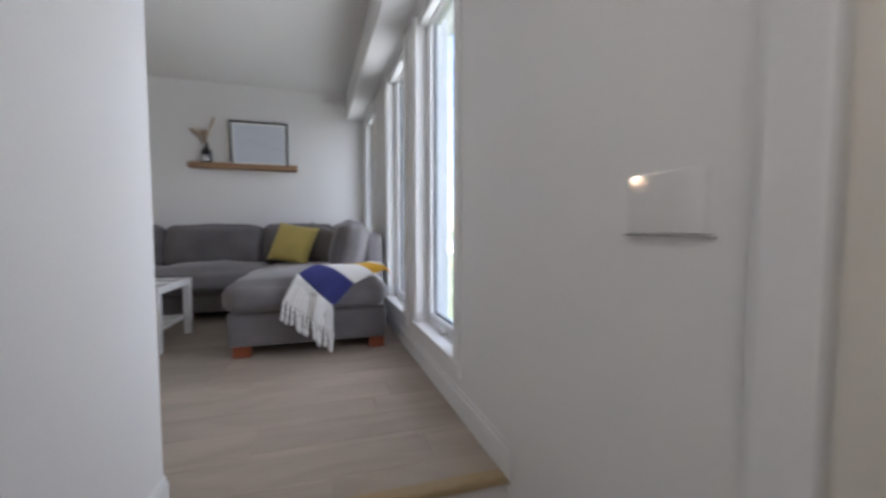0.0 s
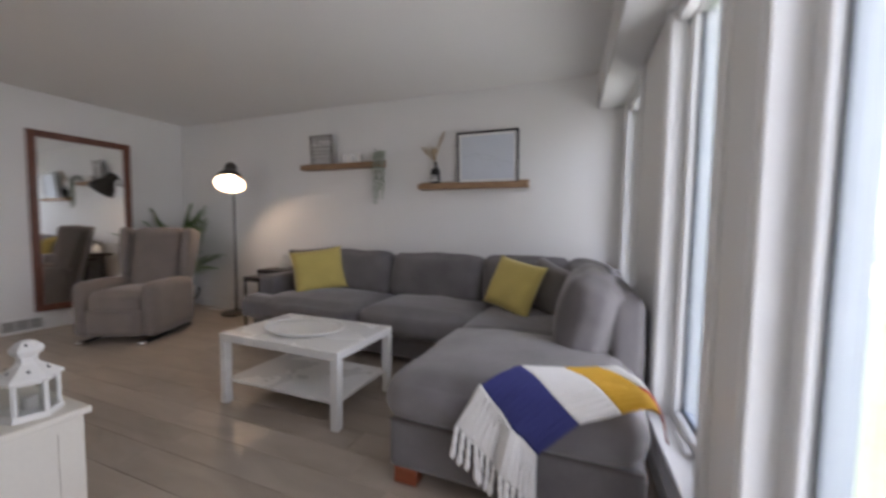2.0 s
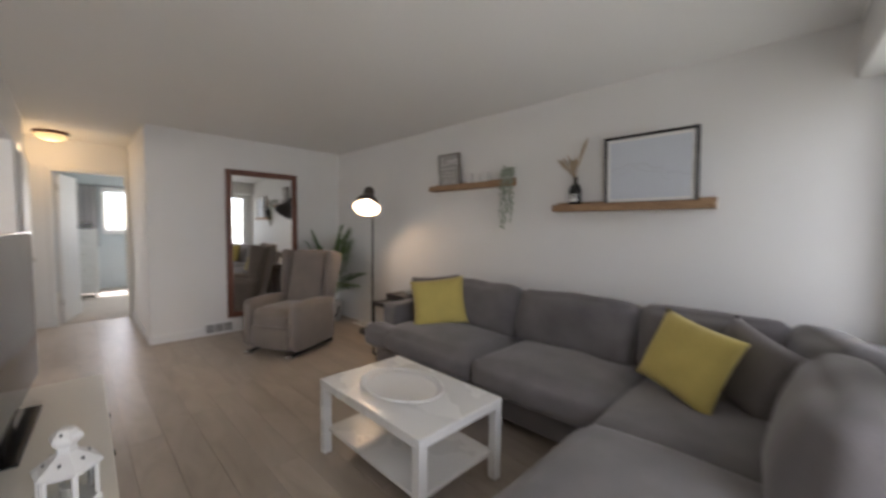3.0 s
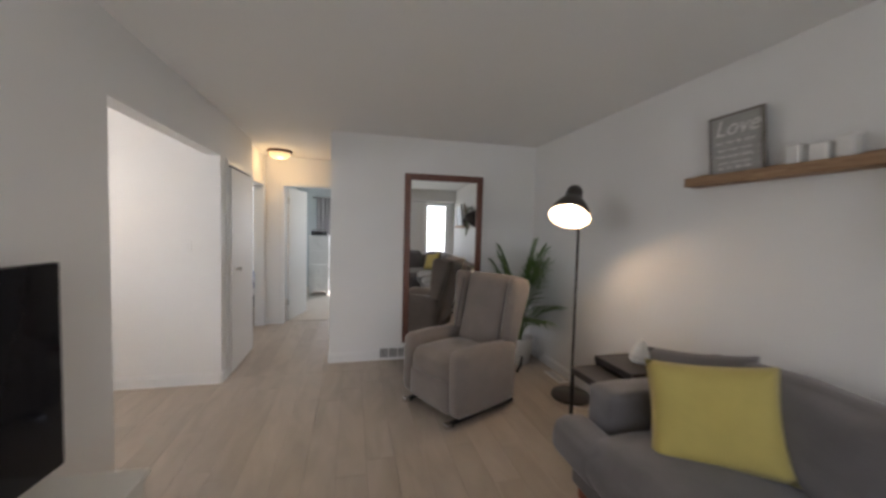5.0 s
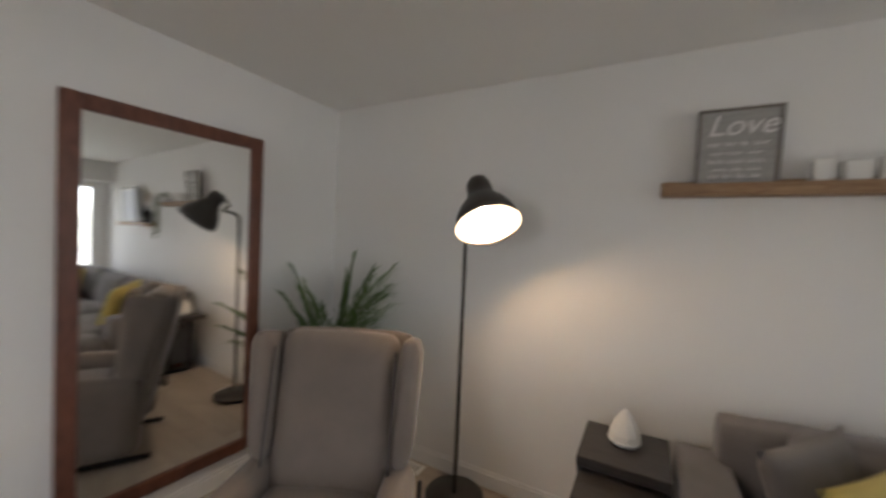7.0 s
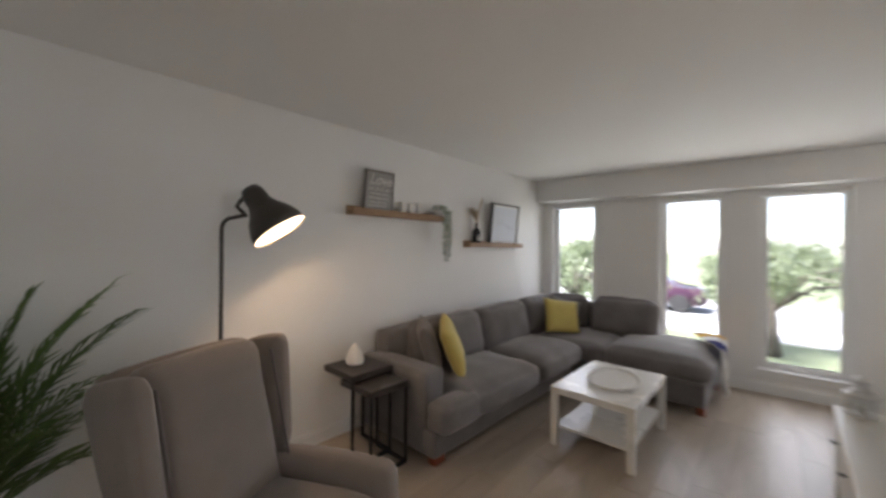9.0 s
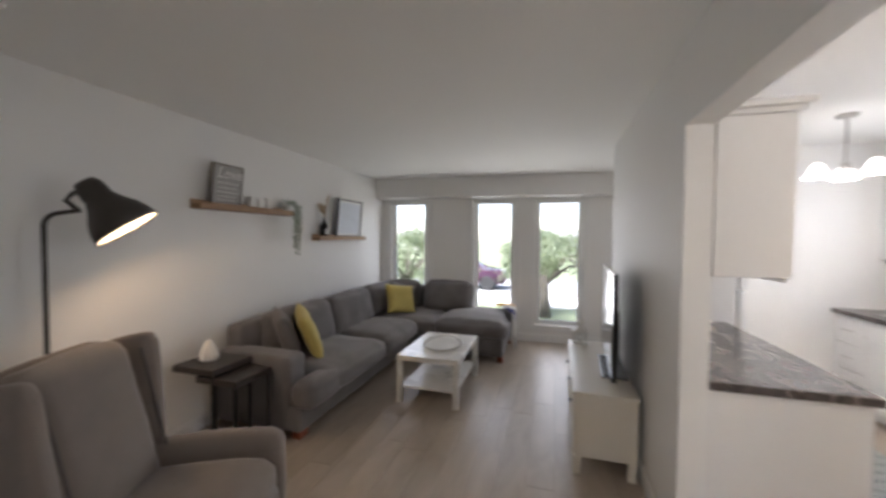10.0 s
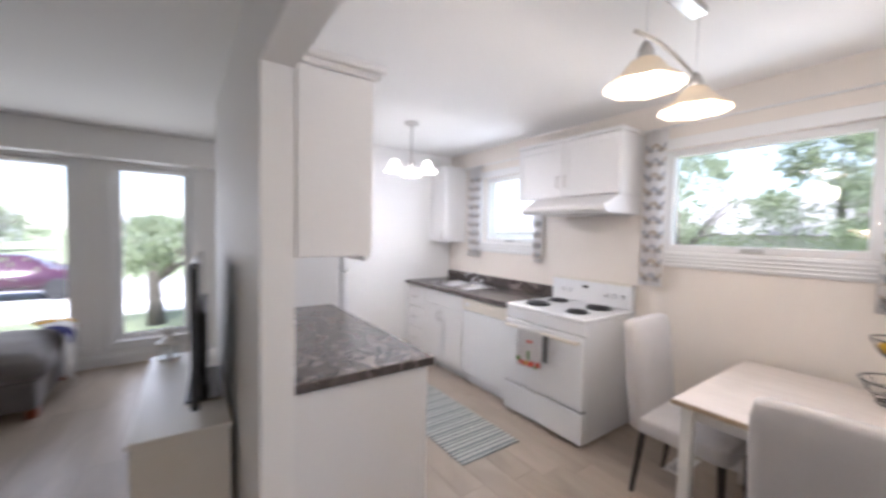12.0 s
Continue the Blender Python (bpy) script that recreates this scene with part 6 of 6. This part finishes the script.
# ---- bedrooms seen through the doorways ----
dr = thing("dresser", "tall white dresser standing in the far bedroom", "dresser", pose(-9.05, 1.89, 0.006) @ Matrix.Diagonal((1, 0.84, 1, 1)))
part("body", box(-0.22, 0.20, -0.24, 0.24, 0.08, 1.24, 0.004), WHITELAC, dr)
part("top", box(-0.23, 0.225, -0.25, 0.25, 1.24, 1.265, 0.004), WHITELAC, dr)
for _k in range(4):
    _d = part("drawer", box(0.20, 0.216, -0.23, 0.23, 0.095 + _k * 0.288, 0.095 + _k * 0.288 + 0.275, 0.003), WHITELAC, dr)
    part("knob", moved(lathe([(0.0, 0), (0.008, 0), (0.014, 0.018), (0.0, 0.02)], 10), pose(0.216, 0, 0.23 + _k * 0.288, 0, 90)), NICKEL, _d)
for _y in (-0.2, 0.2):
    for _x in (-0.18, 0.16):
        part("foot", box(_x - 0.02, _x + 0.02, _y - 0.02, _y + 0.02, 0, 0.08), WHITELAC, dr)
bc = thing("bedroom_curtain", "light grey curtain beside the bedroom window", "curtain", pose(-9.94, 1.95, 0))
_b = bmesh.new()
_g = [[_b.verts.new((0.03 * math.sin(k * 1.1), -0.2 + 0.4 * k / 24, z)) for z in (0.9, 2.15)] for k in range(25)]
for _k in range(24):
    _b.faces.new((_g[_k][0], _g[_k + 1][0], _g[_k + 1][1], _g[_k][1]))
bmesh.ops.solidify(_b, geom=list(_b.faces), thickness=0.003)
part("cloth", _b, LINEN, bc, "", True)
part("rod", tube([(0, -0.3, 2.15), (0, 1.8, 2.15)], 0.01, 8), BLACKMET, bc)
rb = thing("radio", "small dark radio on top of the dresser", "radio", pose(-9.02, 1.89, 1.271))
part("case", box(-0.08, 0.08, -0.16, 0.16, 0.0, 0.10, 0.012, seg=2), BLACKGLOSS, rb)
part("handle", tube([(0, -0.13, 0.09), (0, -0.13, 0.13), (0, 0.13, 0.13), (0, 0.13, 0.09)], 0.006, 6), BLACKMET, rb)
bed = thing("bed", "bed with a white and blue cover in the side bedroom", "bed", pose(-7.4, 0.1, 0.004))
part("frame", box(-0.75, 0.75, -0.95, 0.95, 0.12, 0.30, 0.02), DARKWOOD, bed)
part("mattress", moved(cushion(1.48, 1.9, 0.26, (0.01, 0.01, 0.02), 0.06, 8), pose(0, 0, 0.29)), LINEN, bed, "", True)
part("cover", moved(cushion(1.56, 1.3, 0.20, (0.01, 0.01, 0.03), 0.07, 10, 0.012), pose(0, 0.30, 0.40)), BEDBLUE, bed, "blue cover", True)
part("headboard", box(-0.78, 0.78, -1.02, -0.96, 0.0, 1.0, 0.02), WHITELAC, bed)
for _x in (-0.7, 0.7):
    for _y in (-0.88, 0.88):
        part("leg", box(_x - 0.03, _x + 0.03, _y - 0.03, _y + 0.03, 0, 0.12), DARKWOOD, bed)


def fruit_stand():
    """Three round wire baskets on one post, on the dining table."""
    s = thing("fruit_stand", "three-tier black wire fruit stand on the dining table", "fruit stand", pose(-4.10, -1.0, 0.746))
    part("post", tube([(0, 0, 0.0), (0, 0, 0.52)], 0.004, 6), BLACKMET, s)
    for z, r in ((0.03, 0.14), (0.225, 0.115), (0.40, 0.09)):
        low = 0.65 * r
        rings = [(r, z + 0.075), (0.5 * (r + low), z + 0.03), (low, z)]
        b = part("basket", tube([(rings[0][0] * math.cos(a), rings[0][0] * math.sin(a), rings[0][1]) for a in (2 * math.pi * k / 28 for k in range(29))], 0.0035, 6), BLACKMET, s, "round wire basket")
        for q, zz in rings[1:]:
            part("ring", tube([(q * math.cos(a), q * math.sin(a), zz) for a in (2 * math.pi * k / 24 for k in range(25))], 0.002, 5), BLACKMET, b)
        for k in range(10):
            a = 2 * math.pi * k / 10
            part("rib", tube([(q * math.cos(a), q * math.sin(a), zz) for q, zz in rings + [(0.004, z)]], 0.0018, 5), BLACKMET, b)
    part("foot", tube([(0.08 * math.cos(a), 0.08 * math.sin(a), 0.0035) for a in (2 * math.pi * k / 24 for k in range(25))], 0.0035, 6), BLACKMET, s)
    part("strut", tube([(-0.08, 0, 0.0035), (0.08, 0, 0.0035)], 0.003, 5), BLACKMET, s)
    lm = lathe([(0.0, -0.042), (0.008, -0.038), (0.024, -0.025), (0.030, 0.0), (0.024, 0.025), (0.008, 0.038), (0.0, 0.043)], 16)
    tagged(part("lemon", moved(lm, pose(-4.045, -0.99, 1.005, 80, 0, 30)), TYELLOW, None, "", True), "yellow lemon lying in the wire fruit stand", "lemon")


fruit_stand()
# ---- outside ----
GROUND = -0.95
tagged(part("ground", box(-300, 300, -300, 300, GROUND - 0.5, GROUND), GRASS), "green front lawn", "ground", kind="structure")
tagged(part("road", box(11, 18, -200, 200, GROUND, GROUND + 0.02), ROAD), "pale grey residential road", "road", kind="structure")
tagged(part("pavement", box(9.0, 10.7, -200, 200, GROUND, GROUND + 0.05, 0.01), CONCRETE), "concrete pavement along the road", "pavement", kind="structure")
tagged(part("kerb", box(10.7, 10.9, -200, 200, GROUND, GROUND + 0.12, 0.02), CONCRETE), "concrete kerb", "kerb", kind="structure")
tagged(part("driveway", box(1.4, 9.0, -6.0, -1.8, GROUND, GROUND + 0.03, 0.01), CONCRETE), "concrete driveway", "driveway", kind="structure")


def tree(label, x, y, h, spread, trunk_h, seed, leaves=900, size=0.1):
    t = thing("tree", label, "tree", pose(x, y, GROUND))
    r = random.Random(seed)
    tr = tube([(0, 0, 0), (0.05, 0.02, trunk_h * 0.5), (0.0, 0.05, trunk_h), (0.1, 0, h * 0.8)], [0.2, 0.15, 0.12, 0.03], 9)
    for k in range(8):
        a = r.uniform(0, 6.28)
        z0 = trunk_h * r.uniform(0.8, 1.3)
        e = Vector((math.cos(a) * spread * 0.8, math.sin(a) * spread * 0.8, z0 + (h - z0) * r.uniform(0.2, 0.8)))
        s = Vector((0, 0, z0))
        tube([s, s.lerp(e, 0.5) + Vector((0, 0, 0.25)), e], [0.07, 0.045, 0.012], 6, bm=tr)
    part("trunk", tr, BARK, t, "", True)
    vs, fs = [], []
    clumps = []
    for k in range(26):
        a, q = r.uniform(0, 6.28), r.random() ** 0.5
        z = trunk_h + (h - trunk_h) * r.random()
        f = math.sqrt(max(0.05, 1 - ((z - trunk_h) / (h - trunk_h)) ** 2))
        clumps.append((Vector((math.cos(a) * spread * q * f, math.sin(a) * spread * q * f, z)), r.uniform(0.35, 0.8) * spread * 0.5))
    for _ in range(leaves):
        c, s = r.choice(clumps)
        p = c + Vector((r.gauss(0, 1), r.gauss(0, 1), r.gauss(0, 0.7))) * s * 0.5
        m = Matrix.Translation(p) @ pose(0, 0, 0, r.uniform(0, 360), r.uniform(0, 360), 0)
        d = size * r.uniform(0.5, 1.3)
        i = len(vs)
        vs += [m @ Vector(c) for c in ((-d, 0, 0), (0, -d * 0.5, 0.02), (d, 0, 0), (0, d * 0.5, 0.02))]
        fs.append((i, i + 1, i + 2, i + 3))
    me = bpy.data.meshes.new("crown")
    me.from_pydata(vs, [], fs)
    me.materials.append(FOLIAGE)
    cr = new("crown", me)
    cr.parent = t


tree("weeping green tree on the front lawn", 7.4, 2.2, 2.5, 1.7, 1.3, 1, 3600, 0.07)
tree("dense green street tree", 7.5, 6.9, 2.7, 1.9, 1.0, 2, 3800, 0.07)
tree("green tree across the road", 46, 4.0, 3.4, 3.2, 1.2, 3, 2200, 0.2)
tree("green tree across the road", 44, 15.0, 3.6, 3.6, 1.2, 4, 2200, 0.2)
tree("leafy tree behind the kitchen", -5.6, -11.0, 6.2, 3.0, 2.4, 5, 6500, 0.085)
tree("leafy tree behind the kitchen", -2.0, -15.0, 6.5, 2.6, 2.2, 6, 5000, 0.09)
tree("leafy tree behind the kitchen", -4.0, -14.0, 5.2, 2.8, 1.6, 9, 5000, 0.085)
tree("leafy tree behind the kitchen", 1.6, -12.5, 5.6, 2.6, 1.5, 12, 3000, 0.085)
tree("leafy tree behind the kitchen", 5.2, -16.0, 6.4, 2.8, 1.8, 13, 3500, 0.09)
tree("tall tree beyond the neighbour", 6.0, -24.0, 8.0, 3.0, 2.2, 7, 4000, 0.14)


def house(label, x, y, lx, ly, wall_h, roof_h, ridge_x, face):
    h = thing("house", label, "house", pose(x, y, GROUND))
    part("wall", box(-lx / 2, lx / 2, -ly / 2, ly / 2, 0, wall_h), SIDING, h)
    b = bmesh.new()
    o = 0.5
    a, c = lx / 2 + o, ly / 2 + o
    if ridge_x:
        p = [(-a, -c, wall_h), (a, -c, wall_h), (a, c, wall_h), (-a, c, wall_h), (-a, 0, wall_h + roof_h), (a, 0, wall_h + roof_h)]
        f = [(0, 1, 5, 4), (2, 3, 4, 5), (0, 4, 3), (1, 2, 5), (0, 3, 2, 1)]
    else:
        p = [(-a, -c, wall_h), (a, -c, wall_h), (a, c, wall_h), (-a, c, wall_h), (0, -c, wall_h + roof_h), (0, c, wall_h + roof_h)]
        f = [(1, 2, 5, 4), (3, 0, 4, 5), (0, 1, 4), (2, 3, 5), (0, 3, 2, 1)]
    v = [b.verts.new(q) for q in p]
    for q in f:
        b.faces.new([v[i] for i in q])
    part("roof", b, ROOF, h)
    for k in (-0.3, 0.05, 0.32):
        if face == "y":
            w = part("window", box(k * lx - 0.6, k * lx + 0.6, ly / 2, ly / 2 + 0.05, 0.95, 2.05, 0.01), BLACKGLOSS, h)
            part("frame", box(k * lx - 0.7, k * lx + 0.7, ly / 2 - 0.02, ly / 2 + 0.03, 0.85, 2.15), TRIM, w)
        else:
            w = part("window", box(-lx / 2 - 0.05, -lx / 2, k * ly - 0.6, k * ly + 0.6, 0.95, 2.05, 0.01), BLACKGLOSS, h)
            part("frame", box(-lx / 2 - 0.03, -lx / 2 + 0.02, k * ly - 0.7, k * ly + 0.7, 0.85, 2.15), TRIM, w)


house("pale bungalow across the road", 75, 3, 8, 13, 2.6, 1.6, False, "x")
house("pale bungalow across the road", 75, 28, 8, 13, 2.6, 1.6, False, "x")
house("neighbouring house with a pale roof", -4.0, -21, 14, 8, 2.6, 1.8, True, "y")
house("neighbouring house with a pale roof", 19.0, -23, 12, 8, 2.6, 1.8, True, "y")


def car(x, y):
    c = thing("parked_car", "dark red car parked on the road", "car", pose(x, y, GROUND + 0.02, 0, 0, 90))
    prof = [(-2.2, 0.45), (-2.2, 0.75), (-1.9, 0.92), (-1.1, 0.98), (-0.55, 1.40), (0.75, 1.44), (1.5, 1.02), (2.1, 0.95), (2.2, 0.6), (2.15, 0.35), (-2.1, 0.3)]
    b = bmesh.new()
    l = [b.verts.new((px, -0.85 + (0.14 if pz > 1.1 else 0), pz)) for px, pz in prof]
    r = [b.verts.new((px, 0.85 - (0.14 if pz > 1.1 else 0), pz)) for px, pz in prof]
    b.faces.new(l)
    b.faces.new(r[::-1])
    for i in range(len(prof)):
        j = (i + 1) % len(prof)
        b.faces.new((l[i], l[j], r[j], r[i]))
    bmesh.ops.bevel(b, geom=list(b.edges), offset=0.05, segments=2, affect="EDGES")
    part("body", b, CARRED, c, "", True)
    for s in (-1, 1):
        part("side_window", moved(box(-0.75, 1.05, -0.01, 0.01, 1.03, 1.32, 0.004), pose(0, s * 0.79, 0, s * 9)), BLACKGLOSS, c)
        for wx in (-1.35, 1.35):
            w = lathe([(0.2, -0.1), (0.32, -0.1), (0.34, -0.07), (0.34, 0.07), (0.32, 0.1), (0.2, 0.1)], 24)
            wh = part("tyre", moved(w, pose(wx, s * 0.80, 0.34, 90)), RUBBER, c)
            part("rim", moved(lathe([(0.0, -0.08), (0.21, -0.09), (0.21, 0.09), (0.0, 0.08)], 16), pose(wx, s * 0.80, 0.34, 90)), CHROME, wh)


car(13.5, 6.3)
# ---- floor planks ----
def planks(parent, x0, x1, y0, y1, seed, w=0.18, ln=1.22):
    """Staggered boards along x, laid on the floor slab."""
    r = random.Random(seed)
    cache = {}
    y = y0
    while y < y1 - 0.01:
        yb = min(y + w, y1)
        x = x0 - r.uniform(0.1, ln - 0.1)
        while x < x1 - 0.005:
            a, b = max(x, x0), min(x + ln, x1)
            key = (round(b - a, 2), round(yb - y, 3))
            if b - a > 0.02:
                if key not in cache:
                    bm = box(0.0006, b - a - 0.0006, 0.0006, yb - y - 0.0006, -0.009, 0.0, 0.0012)
                    ob = part("plank", bm, PLANK, parent, at=pose(a, y, 0))
                    cache[key] = ob.data
                else:
                    ob = new("plank", cache[key])
                    ob.parent = parent
                    ob.matrix_basis = pose(a, y, 0)
            x += ln
        y = yb


planks(FLOOR_SUB, KW - 0.12, WX + 0.06, SY1, NY, 1)
planks(bpy.data.objects["floor_kitchen"], KW, -0.27, KY, SY1, 2)
planks(bpy.data.objects["floor_hall"], HALL_END - 0.12, KW - 0.12, HALL_S - 0.12, HALL_N, 3)
planks(bpy.data.objects["floor_hall"], WEST, KW - 0.12, HALL_N, NY, 4)
planks(bpy.data.objects["floor_landing"], STAIR, WX + 0.06, 1.10, JOG, 5)
planks(bpy.data.objects["floor_landing"], TV_END, WX + 0.06, JOG, SY1, 6)
